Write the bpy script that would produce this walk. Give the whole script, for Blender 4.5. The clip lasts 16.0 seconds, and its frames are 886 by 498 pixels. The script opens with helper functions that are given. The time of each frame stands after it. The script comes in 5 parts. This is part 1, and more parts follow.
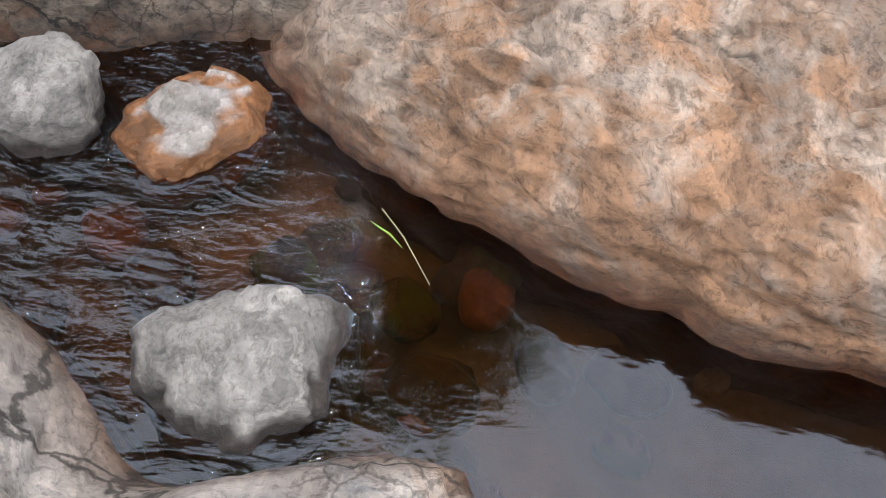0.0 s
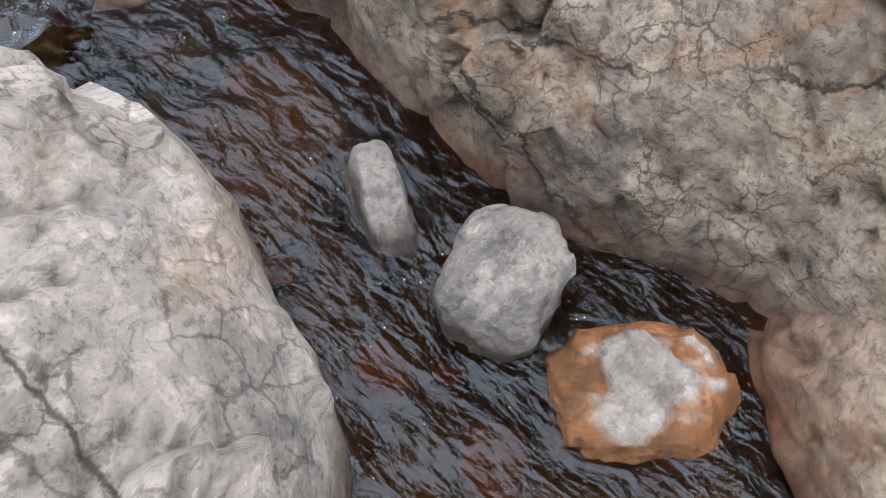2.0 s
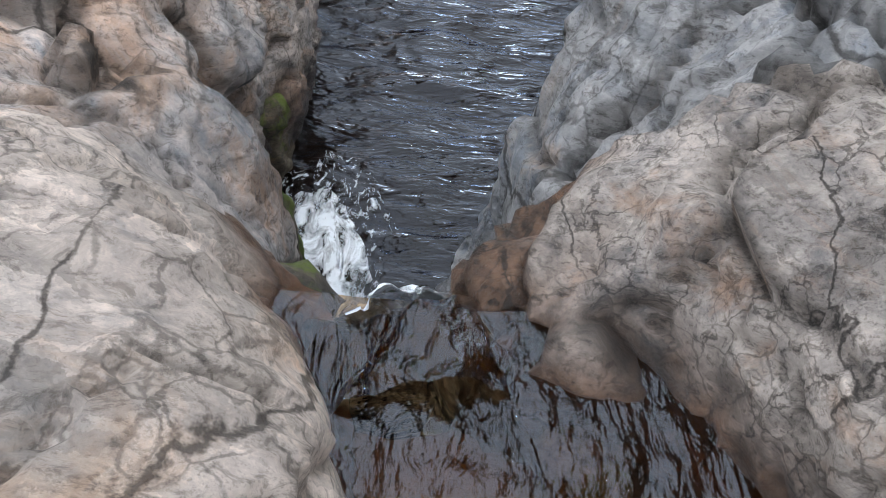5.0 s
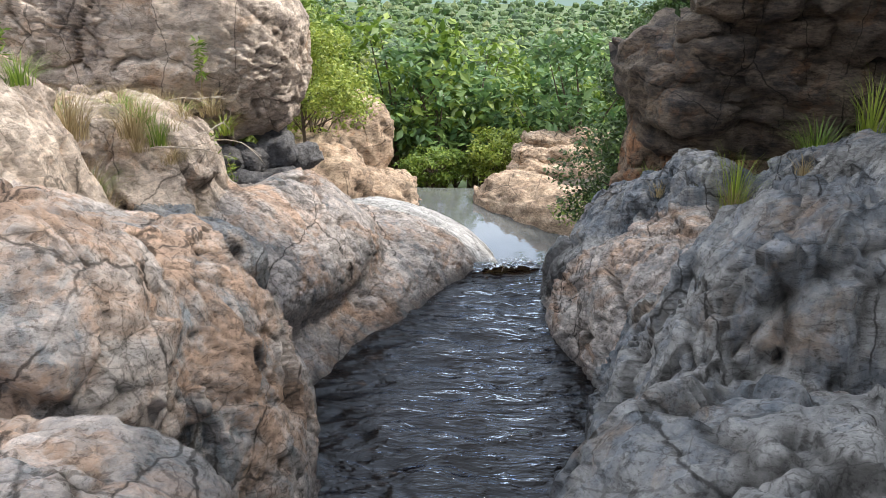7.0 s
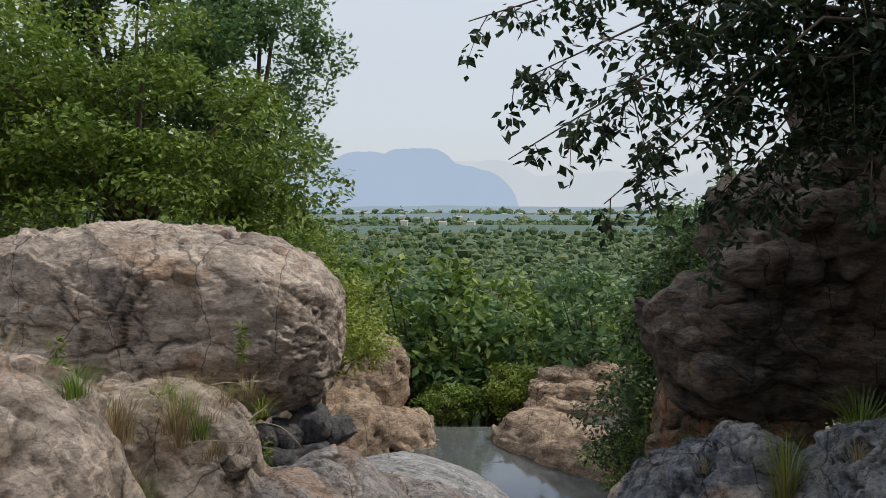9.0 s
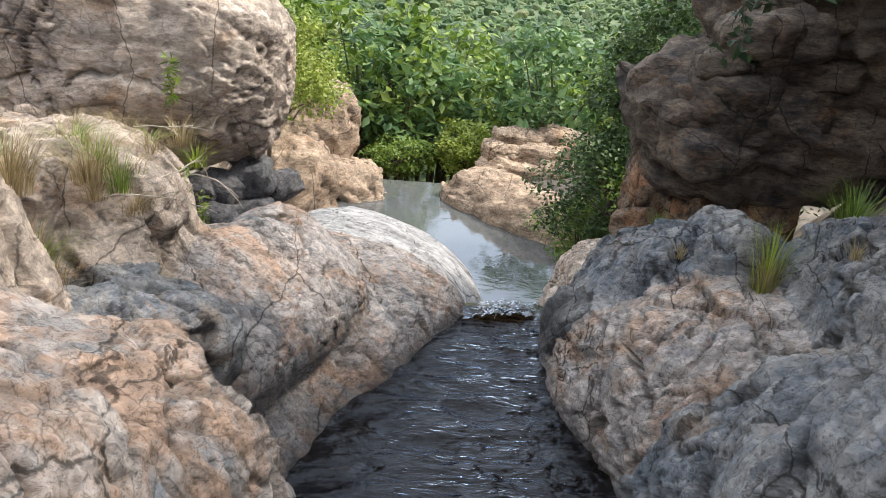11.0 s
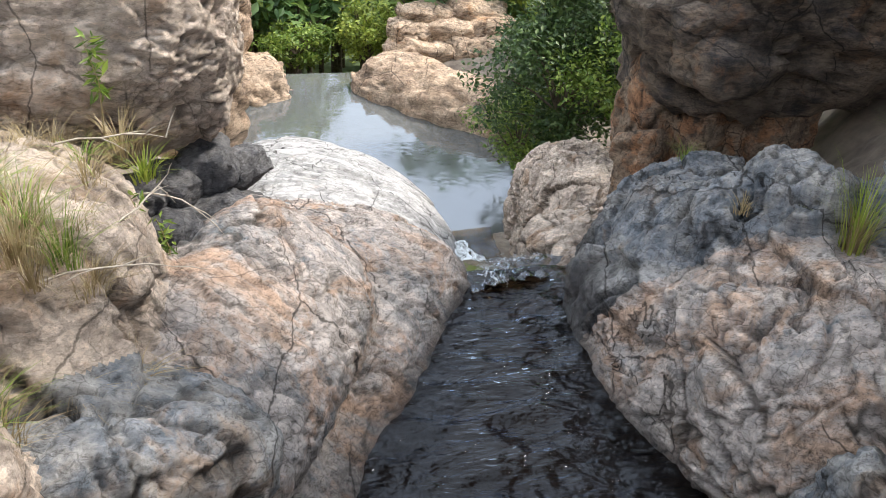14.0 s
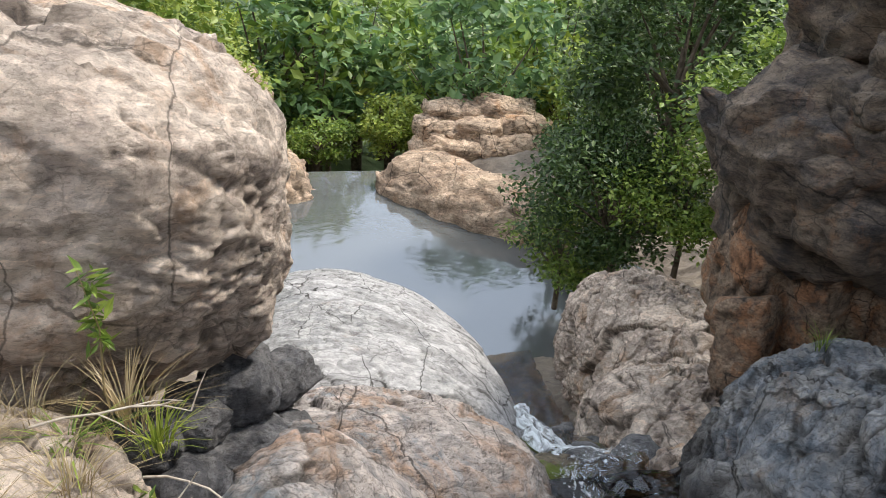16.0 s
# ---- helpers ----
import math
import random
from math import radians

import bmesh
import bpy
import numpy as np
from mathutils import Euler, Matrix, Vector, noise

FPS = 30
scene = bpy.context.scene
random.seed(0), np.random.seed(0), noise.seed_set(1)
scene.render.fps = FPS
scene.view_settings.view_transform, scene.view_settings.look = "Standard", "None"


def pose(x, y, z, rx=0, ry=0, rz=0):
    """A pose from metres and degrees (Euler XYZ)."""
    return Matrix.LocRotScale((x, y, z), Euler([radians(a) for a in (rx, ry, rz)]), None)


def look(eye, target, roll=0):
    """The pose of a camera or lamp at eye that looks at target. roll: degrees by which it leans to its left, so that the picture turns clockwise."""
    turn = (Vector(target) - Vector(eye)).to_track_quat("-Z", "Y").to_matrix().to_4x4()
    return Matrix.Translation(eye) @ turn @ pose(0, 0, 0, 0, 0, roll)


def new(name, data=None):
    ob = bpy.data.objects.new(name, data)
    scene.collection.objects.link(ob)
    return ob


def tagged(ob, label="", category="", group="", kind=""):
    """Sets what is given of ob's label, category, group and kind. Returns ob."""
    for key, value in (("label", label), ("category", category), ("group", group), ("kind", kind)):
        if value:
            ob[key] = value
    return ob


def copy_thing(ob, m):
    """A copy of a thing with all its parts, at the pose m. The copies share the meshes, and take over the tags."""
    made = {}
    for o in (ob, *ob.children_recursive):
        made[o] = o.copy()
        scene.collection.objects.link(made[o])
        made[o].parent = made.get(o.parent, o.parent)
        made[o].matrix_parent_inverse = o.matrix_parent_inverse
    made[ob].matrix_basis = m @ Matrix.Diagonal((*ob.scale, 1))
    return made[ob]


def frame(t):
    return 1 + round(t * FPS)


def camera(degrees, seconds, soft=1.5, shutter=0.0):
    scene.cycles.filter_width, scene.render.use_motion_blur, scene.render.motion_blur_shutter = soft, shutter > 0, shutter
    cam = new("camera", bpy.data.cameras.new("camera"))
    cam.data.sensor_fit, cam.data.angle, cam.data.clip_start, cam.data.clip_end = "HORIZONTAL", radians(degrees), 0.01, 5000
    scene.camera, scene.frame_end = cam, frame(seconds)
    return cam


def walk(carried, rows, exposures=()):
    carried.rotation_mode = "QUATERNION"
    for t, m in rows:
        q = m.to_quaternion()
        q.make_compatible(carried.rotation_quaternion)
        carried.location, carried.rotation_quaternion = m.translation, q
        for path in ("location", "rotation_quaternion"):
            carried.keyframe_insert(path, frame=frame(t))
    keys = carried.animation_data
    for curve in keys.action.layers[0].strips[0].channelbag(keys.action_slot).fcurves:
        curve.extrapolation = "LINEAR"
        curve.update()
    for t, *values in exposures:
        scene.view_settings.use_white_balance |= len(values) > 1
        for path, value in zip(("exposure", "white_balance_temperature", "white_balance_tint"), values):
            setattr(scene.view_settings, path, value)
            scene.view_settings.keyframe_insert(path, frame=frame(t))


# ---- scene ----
cam = camera(56.9, 16.0, soft=0.7)
METRES, EYE, TILT, LEAN, TURN = 8.0, 1.45, -51.92, -5.81, -84.04
ROWS = [
    (0.0, 0.0, 0.0, 0.0, 0.0, -0.0, -0.0),
    (0.5, -0.0129, 0.0084, 0.0092, 7.23, 0.04, -8.77),
    (1.0, -0.0301, 0.0127, 0.024, 14.61, -0.68, -19.36),
    (1.5, -0.0449, 0.0197, 0.039, 18.29, -1.49, -26.25),
    (2.0, -0.0599, 0.0412, 0.0486, 21.27, -1.52, -29.22),
    (2.5, -0.0801, 0.069, 0.0664, 35.37, -5.76, -41.12),
    (3.0, -0.0972, 0.0891, 0.0804, 48.59, -13.81, -47.83),
    (5.5, -0.1455, 0.0891, 0.1148, 83.92, -29.8, -56.61),
    (6.0, -0.1434, 0.0751, 0.1276, 83.88, -22.54, -55.85),
    (6.5, -0.1352, 0.0596, 0.1407, 81.37, -13.5, -52.77),
    (7.0, -0.1288, 0.0456, 0.153, 79.56, -5.39, -51.73),
    (7.5, -0.1174, 0.0315, 0.16, 78.95, 1.0, -50.64),
    (8.0, -0.1173, 0.0208, 0.1644, 78.89, 4.52, -50.68),
    (8.5, -0.12, -0.0015, 0.1672, 79.62, 7.51, -50.81),
    (9.0, -0.1398, -0.027, 0.1662, 80.57, 9.39, -50.93),
    (9.5, -0.1617, -0.04, 0.1618, 79.61, 8.24, -52.13),
    (10.0, -0.209, -0.0155, 0.1581, 76.13, 2.82, -53.82),
    (12.5, -0.3329, -0.0619, 0.1429, 71.95, -3.74, -53.76),
    (13.0, -0.3739, -0.0806, 0.139, 71.03, -4.91, -50.84),
    (13.5, -0.4293, -0.101, 0.1308, 69.01, -5.93, -51.66),
    (14.0, -0.5083, -0.1161, 0.1284, 61.81, -2.41, -49.05),
    (14.5, -0.5845, -0.1285, 0.1225, 60.63, -1.71, -48.16),
    (15.0, -0.6373, -0.1427, 0.1276, 60.48, -1.39, -46.66),
    (15.5, -0.6889, -0.1433, 0.1357, 60.43, -1.24, -47.51),
    (16.0, -0.7271, -0.1484, 0.1521, 62.82, 2.14, -49.73),
]
walk(cam, [(t, pose(0, 0, EYE, TILT, LEAN, TURN) @ pose(METRES * x, METRES * y, METRES * z, 90 + pitch, roll, yaw)) for t, x, y, z, yaw, pitch, roll in ROWS],
     exposures=[(0.0, 1.0), (1.5, 0.95), (3.0, 0.95), (5.5, 0.66), (6.5, 0.38), (7.0, 0.13), (7.5, -0.35), (8.0, -1.0), (9.0, -1.25), (9.5, -1.05), (10.2, -0.15), (12.3, 0.15), (13.0, 0.15), (14.0, 0.29), (15.0, 0.23), (16.0, -0.12)])

# ---- sky and sun ----
SUN_EL, SUN_AZ = 55.0, 77.0   # degrees; azimuth clockwise from +y
world = bpy.data.worlds.new("world")
scene.world = world
world.use_nodes = True
wn = world.node_tree.nodes
sky = wn.new("ShaderNodeTexSky")
sky.sky_type, sky.sun_disc = "NISHITA", False
sky.sun_elevation, sky.sun_rotation = radians(SUN_EL), radians(SUN_AZ)
sky.air_density, sky.dust_density, sky.ozone_density = 1.0, 1.5, 1.0
haze = wn.new("ShaderNodeMix")          # thin bright cloud over the whole sky
haze.data_type = "RGBA"
haze.inputs[0].default_value = 0.72
ray_dir = wn.new("ShaderNodeTexCoord")
parts_xyz = wn.new("ShaderNodeSeparateXYZ")
world.node_tree.links.new(ray_dir.outputs["Generated"], parts_xyz.inputs[0])
grey = wn.new("ShaderNodeMapRange")     # brighter overhead, as an overcast sky is
grey.inputs["From Min"].default_value, grey.inputs["From Max"].default_value = 0.0, 1.0
grey.inputs["To Min"].default_value, grey.inputs["To Max"].default_value = 13.0, 18.0
world.node_tree.links.new(parts_xyz.outputs[2], grey.inputs["Value"])
tone = wn.new("ShaderNodeVectorMath")
tone.operation = "SCALE"
tone.inputs[0].default_value = (0.93, 1.0, 1.09)
world.node_tree.links.new(grey.outputs[0], tone.inputs["Scale"])
world.node_tree.links.new(tone.outputs[0], haze.inputs[7])
world.node_tree.links.new(sky.outputs[0], haze.inputs[6])
world.node_tree.links.new(haze.outputs[2], wn["Background"].inputs[0])
wn["Background"].inputs[1].default_value = 0.15
sun = new("sun", bpy.data.lights.new("sun", "SUN"))
sun.data.energy, sun.data.angle, sun.data.color = 5.0, radians(7), (1.0, 0.93, 0.82)
sa, se = radians(SUN_AZ), radians(SUN_EL)
sun.matrix_world = look((0, 0, 40), (-math.sin(sa) * math.cos(se), -math.cos(sa) * math.cos(se), 40 - math.sin(se)))

# ---- noise ----


def hash3(ix, iy, iz, seed):
    h = (ix * 374761393 + iy * 668265263 + iz * 2147483647 + seed * 1274126177) & 0xFFFFFFFF
    h = ((h ^ (h >> 13)) * 1274126177) & 0xFFFFFFFF
    h = ((h ^ (h >> 16)) * 2246822519) & 0xFFFFFFFF
    return ((h ^ (h >> 15)) & 0xFFFF) / 32767.5 - 1.0


def vnoise(p, seed=0):
    """Smooth value noise in -1..1 at the rows of p."""
    i = np.floor(p).astype(np.int64)
    f = p - i
    u = f * f * f * (f * (f * 6 - 15) + 10)
    out = np.zeros(len(p))
    for dx in (0, 1):
        for dy in (0, 1):
            for dz in (0, 1):
                w = (u[:, 0] if dx else 1 - u[:, 0]) * (u[:, 1] if dy else 1 - u[:, 1]) * (u[:, 2] if dz else 1 - u[:, 2])
                out += w * hash3(i[:, 0] + dx, i[:, 1] + dy, i[:, 2] + dz, seed)
    return out


def fbm(p, octaves=4, seed=0, gain=0.5):
    out, a = np.zeros(len(p)), 1.0
    for k in range(octaves):
        out += a * vnoise(p * (2.03 ** k) + 17.3 * k, seed + k)
        a *= gain
    return out


def step(a, b, v):
    u = np.clip((v - a) / (b - a), 0, 1)
    return u * u * (3 - 2 * u)


def lerp(v, xs, ys):
    return np.interp(v, xs, ys)


# ---- materials ----


class Nodes:
    """A small builder for node materials."""

    def __init__(self, name):
        self.m = bpy.data.materials.new(name)
        self.m.use_nodes = True
        self.t = self.m.node_tree
        self.b = self.t.nodes["Principled BSDF"]
        self.out = self.t.nodes["Material Output"]
        self.pos = self.t.nodes.new("ShaderNodeNewGeometry").outputs["Position"]

    def add(self, kind, **inputs):
        n = self.t.nodes.new(kind)
        for k, v in inputs.items():
            self.put(n.inputs[k.replace("_", " ")], v)
        return n

    def put(self, socket, v):
        if isinstance(v, bpy.types.NodeSocket):
            self.t.links.new(v, socket)
        else:
            socket.default_value = v

    def noise(self, scale, detail=5, rough=0.55, vec=None, distort=0.0):
        n = self.add("ShaderNodeTexNoise", Scale=scale, Detail=detail, Roughness=rough, Distortion=distort, Vector=vec or self.pos)
        return n.outputs["Fac"]

    def ramp(self, fac, stops):
        n = self.add("ShaderNodeValToRGB", Fac=fac)
        e = n.color_ramp.elements
        while len(e) < len(stops):
            e.new(0.5)
        for el, (p, c) in zip(e, stops):
            el.position = p
            el.color = c if len(c) == 4 else (*c, 1)
        return n.outputs["Color"]

    def band(self, fac, a, b):
        n = self.add("ShaderNodeMapRange", Value=fac)
        n.inputs["From Min"].default_value, n.inputs["From Max"].default_value = a, b
        return n.outputs["Result"]

    def math(self, op, a, b=0.0):
        n = self.t.nodes.new("ShaderNodeMath")
        n.operation = op
        self.put(n.inputs[0], a)
        self.put(n.inputs[1], b)
        return n.outputs[0]

    def mix(self, fac, a, b, mode="MIX"):
        n = self.t.nodes.new("ShaderNodeMix")
        n.data_type, n.blend_type = "RGBA", mode
        self.put(n.inputs[0], fac)
        for k, v in ((6, a), (7, b)):
            self.put(n.inputs[k], v if isinstance(v, bpy.types.NodeSocket) or len(v) == 4 else (*v, 1))
        return n.outputs[2]

    def stretch(self, sx, sy, sz, rx=0, ry=0, rz=0):
        n = self.add("ShaderNodeMapping", Vector=self.pos)
        n.inputs["Scale"].default_value = (sx, sy, sz)
        n.inputs["Rotation"].default_value = (radians(rx), radians(ry), radians(rz))
        return n.outputs[0]

    def bump(self, height, strength, dist, normal=None):
        n = self.add("ShaderNodeBump", Height=height, Strength=strength, Distance=dist)
        if normal:
            self.put(n.inputs["Normal"], normal)
        self.put(self.b.inputs["Normal"], n.outputs[0])
        return n.outputs[0]

    def done(self, color=None, rough=None):
        if color is not None:
            self.put(self.b.inputs["Base Color"], color if isinstance(color, bpy.types.NodeSocket) or len(color) == 4 else (*color, 1))
        if rough is not None:
            self.put(self.b.inputs["Roughness"], rough)
        return self.m


def rock_material(name, light, mid, dark, rust, scale=1.0, wet=None, rust_at=0.62, crack=0.5, streak=(3, 3, 3), moss=0.0, fine_cracks=0.3, rugged=1.0):
    """Weathered bedrock: patches of tone, chips with crisp edges, stains, and thin dark cracks in three sizes."""
    n = Nodes(name)

    def shade(fac, low, high):
        return n.mix(fac, tuple([low] * 3), tuple([high] * 3))

    def line(size, width, vec, gate_scale, g0, g1):
        v = n.add("ShaderNodeTexVoronoi", Scale=size, Vector=vec)
        v.feature = "DISTANCE_TO_EDGE"
        return n.math("MULTIPLY", n.band(v.outputs["Distance"], width, width * 0.3), n.band(n.noise(gate_scale, 4, 0.6), g0, g1))

    def bent(vec, scale_, amount):
        w = n.add("ShaderNodeVectorMath")
        w.operation = "MULTIPLY_ADD"
        n.put(w.inputs[0], n.add("ShaderNodeTexNoise", Scale=scale_, Detail=6, Roughness=0.6, Vector=n.pos).outputs["Color"])
        w.inputs[1].default_value = (amount, amount, amount)
        n.put(w.inputs[2], vec)
        return w.outputs[0]

    s = n.stretch(*[v / 3 for v in streak], 20, 35, 10)
    s2 = n.stretch(0.6, 1.1, 1.9, 25, -20, 40)
    s3 = n.stretch(1.8, 0.6, 1.0, -15, 30, 75)
    big = n.noise(1.1 * scale, 6, 0.62, None, 0.5)
    grain = n.noise(7 * scale, 9, 0.68, s, 0.3)
    tone = n.math("ADD", n.math("MULTIPLY", big, 0.55), n.math("MULTIPLY", grain, 0.45))
    col = n.ramp(tone, [(0.38, dark), (0.45, mid), (0.52, light), (0.75, light)])
    patch = n.band(n.noise(1.5 * scale, 8, 0.68, s2, 0.9), 0.51, 0.60)
    col = n.mix(n.math("MULTIPLY", patch, 0.62), col, n.mix(0.62, col, dark))
    rusty = n.band(n.noise(1.9 * scale, 9, 0.7, None, 0.7), rust_at - 0.05, rust_at + 0.07)
    col = n.mix(n.math("MULTIPLY", rusty, 0.8), col, rust)
    wob = bent(s2, 4.0 * scale, 0.22)
    chips = []
    for k, (size, low, high) in enumerate([(4.5, 0.74, 1.14), (15.0, 0.80, 1.14)]):
        v = n.add("ShaderNodeTexVoronoi", Scale=size * scale, Vector=wob)
        chip = n.add("ShaderNodeSeparateXYZ", Vector=v.outputs["Color"]).outputs[0]
        chips.append(chip)
        col = n.mix(1.0, col, shade(chip, low, high), "MULTIPLY")
    fleck = n.noise(20 * scale, 10, 0.8, s2, 0.5)
    col = n.mix(n.math("MULTIPLY", n.band(fleck, 0.48, 0.40), 0.85 * rugged), col, n.mix(1.0, col, (0.36, 0.34, 0.32), "MULTIPLY"))
    col = n.mix(n.math("MULTIPLY", n.band(fleck, 0.53, 0.60), 0.55), col, n.mix(1.0, col, (1.38, 1.36, 1.33), "MULTIPLY"))
    speck = n.math("MULTIPLY", n.band(n.noise(60 * scale, 5, 0.7), 0.46, 0.36), n.band(n.noise(2.3 * scale, 5, 0.65), 0.42, 0.58))
    col = n.mix(n.math("MULTIPLY", speck, 0.75 * rugged), col, n.mix(1.0, col, (0.28, 0.26, 0.25), "MULTIPLY"))
    lines = n.math("MAXIMUM", line(0.8 * scale, 0.011, bent(s3, 3.0 * scale, 0.25), 0.9 * scale, 0.40, 0.48), n.math("MULTIPLY", line(2.6 * scale, 0.022, bent(s2, 5.0 * scale, 0.14), 1.5 * scale, 0.48, 0.57), 0.6))
    lines = n.math("MAXIMUM", lines, n.math("MULTIPLY", line(7.0 * scale, 0.04, bent(s, 9.0 * scale, 0.08), 2.4 * scale, 0.47, 0.57), 0.35 + 0.6 * fine_cracks))
    col = n.mix(n.math("MULTIPLY", lines, crack), col, n.mix(1.0, col, (0.12, 0.11, 0.10), "MULTIPLY"))
    # Recess darkening put into the base colour where the crack attribute is high.
    crack_mask = n.t.nodes.new("ShaderNodeAttribute")
    crack_mask.attribute_name = "crack"
    col = n.mix(n.math("MULTIPLY", n.band(crack_mask.outputs["Fac"], 0.2, 0.8), 0.75), col, n.mix(1.0, col, (0.16, 0.145, 0.13), "MULTIPLY"))
    rough = 0.86
    if wet is not None:
        z = n.add("ShaderNodeSeparateXYZ", Vector=n.pos).outputs[2]
        edge = n.math("ADD", z, n.math("MULTIPLY", n.noise(4.0, 5, 0.65), -wet[2]))
        w = n.band(edge, wet[0] + wet[1] * 0.5 - wet[2] * 0.5, wet[0] - wet[2] * 0.5)
        col = n.mix(n.math("MULTIPLY", w, 0.92), col, n.mix(1.0, col, wet[3], "MULTIPLY"))
        rough = n.math("SUBTRACT", 0.86, n.math("MULTIPLY", w, 0.5))
    if moss:
        col = n.mix(n.band(n.noise(3.5, 8, 0.7), 0.62 - moss, 0.7 - moss), col, (0.09, 0.12, 0.015))
    b1 = n.bump(n.noise(5 * scale, 10, 0.66, s, 0.6), 1.0, 0.085 / scale)
    b2 = n.bump(n.math("ADD", chips[0], n.math("MULTIPLY", chips[1], 0.5)), 0.8, 0.016 / scale, b1)
    b3 = n.bump(fleck, 0.9, 0.03 * rugged / scale, b2)
    n.bump(lines, -1.0, 0.02 / scale, b3)
    return n.done(col, rough)


WET_UP = (0.04, 0.26, 0.14, (0.30, 0.16, 0.08))
WET_LOW = (-1.40, 0.7, 0.7, (0.16, 0.15, 0.16))
WET_LINE = (-1.72, 0.30, 0.16, (0.22, 0.20, 0.19))
rock_pale = rock_material("pale_pink_rock", (0.66, 0.56, 0.49), (0.51, 0.43, 0.38), (0.27, 0.255, 0.245), (0.52, 0.35, 0.24), wet=WET_UP, rust_at=0.60, crack=0.85, scale=1.3, fine_cracks=0.5, rugged=0.75)
rock_tan = rock_material("tan_rusty_rock", (0.54, 0.40, 0.31), (0.41, 0.28, 0.20), (0.20, 0.13, 0.095), (0.42, 0.20, 0.09), scale=1.4, wet=WET_UP, rust_at=0.49, crack=0.3, rugged=0.85, streak=(2, 5, 5))
rock_brown = rock_material("brown_wall_rock", (0.46, 0.37, 0.29), (0.34, 0.27, 0.21), (0.15, 0.12, 0.10), (0.29, 0.15, 0.075), wet=WET_UP, rust_at=0.55, crack=0.9, scale=1.6, fine_cracks=0.7)
rock_bank = rock_material("pale_bank_rock", (0.582, 0.515, 0.480), (0.446, 0.404, 0.392), (0.223, 0.247, 0.273), (0.514, 0.333, 0.229), wet=WET_LINE, rust_at=0.54, crack=0.85, streak=(4, 4, 1.3))
rock_dome = rock_material("orange_dome_rock", (0.582, 0.515, 0.480), (0.446, 0.404, 0.392), (0.223, 0.247, 0.273), (0.514, 0.333, 0.229), wet=WET_LOW, rust_at=0.50, crack=0.85, streak=(4, 4, 1.3))
rock_grey = rock_material("grey_bank_rock", (0.388, 0.379, 0.376), (0.252, 0.268, 0.300), (0.116, 0.139, 0.169), (0.378, 0.273, 0.202), wet=WET_LOW, rust_at=0.60, crack=0.85, streak=(4, 4, 1.2))
rock_red = rock_material("red_brown_cliff_rock", (0.34, 0.25, 0.18), (0.22, 0.15, 0.105), (0.08, 0.06, 0.05), (0.36, 0.17, 0.08), rust_at=0.52, scale=1.6, crack=0.9)
rock_slab = rock_material("smooth_grey_slab", (0.446, 0.434, 0.436), (0.369, 0.364, 0.360), (0.233, 0.232, 0.240), (0.407, 0.333, 0.283), rust_at=0.68, crack=0.9, rugged=0.4)
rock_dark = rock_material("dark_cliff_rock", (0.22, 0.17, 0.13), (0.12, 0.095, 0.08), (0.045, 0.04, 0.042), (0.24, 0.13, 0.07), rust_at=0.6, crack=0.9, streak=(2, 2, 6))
rock_far = rock_material("warm_far_rock", (0.60, 0.45, 0.33), (0.48, 0.34, 0.24), (0.27, 0.19, 0.14), (0.48, 0.27, 0.14), rust_at=0.6, scale=0.6, crack=0.8)
rock_boulder = rock_material("brown_boulder_rock", (0.68, 0.565, 0.475), (0.53, 0.43, 0.36), (0.22, 0.18, 0.165), (0.52, 0.34, 0.22), rust_at=0.58, crack=0.7, rugged=0.65)
rock_black = rock_material("dark_wedge_rock", (0.17, 0.165, 0.17), (0.10, 0.10, 0.11), (0.045, 0.045, 0.055), (0.12, 0.08, 0.06), rust_at=0.7, scale=2)
rock_lip = rock_material("pinkish_grey_rock", (0.52, 0.45, 0.40), (0.38, 0.33, 0.30), (0.15, 0.145, 0.145), (0.40, 0.25, 0.17), scale=1.7, wet=WET_UP, rust_at=0.62, crack=0.9, fine_cracks=0.7)
rock_stone = rock_material("grey_stream_stone", (0.40, 0.35, 0.31), (0.31, 0.27, 0.24), (0.17, 0.15, 0.135), (0.37, 0.27, 0.2), scale=2, rugged=0.65, wet=(0.065, 0.05, 0.04, (0.17, 0.13, 0.11)), rust_at=0.7, crack=0.0)
rock_orange = rock_material("orange_wet_stone", (0.48, 0.41, 0.37), (0.40, 0.34, 0.30), (0.28, 0.24, 0.2), (0.44, 0.30, 0.2), scale=2, rugged=0.4, wet=(0.085, 0.02, 0.03, (0.62, 0.25, 0.05)), rust_at=0.7, crack=0.0)
moss_mat = rock_material("mossy_rock", (0.16, 0.13, 0.09), (0.09, 0.07, 0.05), (0.03, 0.028, 0.025), (0.13, 0.06, 0.02), scale=2, crack=0.0, moss=0.12)


def ground_material():
    n = Nodes("stony_soil_ground")
    y = n.add("ShaderNodeSeparateXYZ", Vector=n.pos).outputs[1]
    soil = n.ramp(n.noise(1.1, 8, 0.65), [(0.35, (0.07, 0.055, 0.045)), (0.5, (0.17, 0.14, 0.115)), (0.68, (0.30, 0.25, 0.20))])
    green = n.ramp(n.noise(0.05, 8, 0.7), [(0.35, (0.04, 0.07, 0.025)), (0.5, (0.08, 0.12, 0.045)), (0.68, (0.18, 0.21, 0.12))])
    col = n.mix(n.band(y, 33, 38), soil, green)
    n.bump(n.noise(6, 8, 0.65), 0.6, 0.08)
    return n.done(col, 0.95)


ground_mat = ground_material()


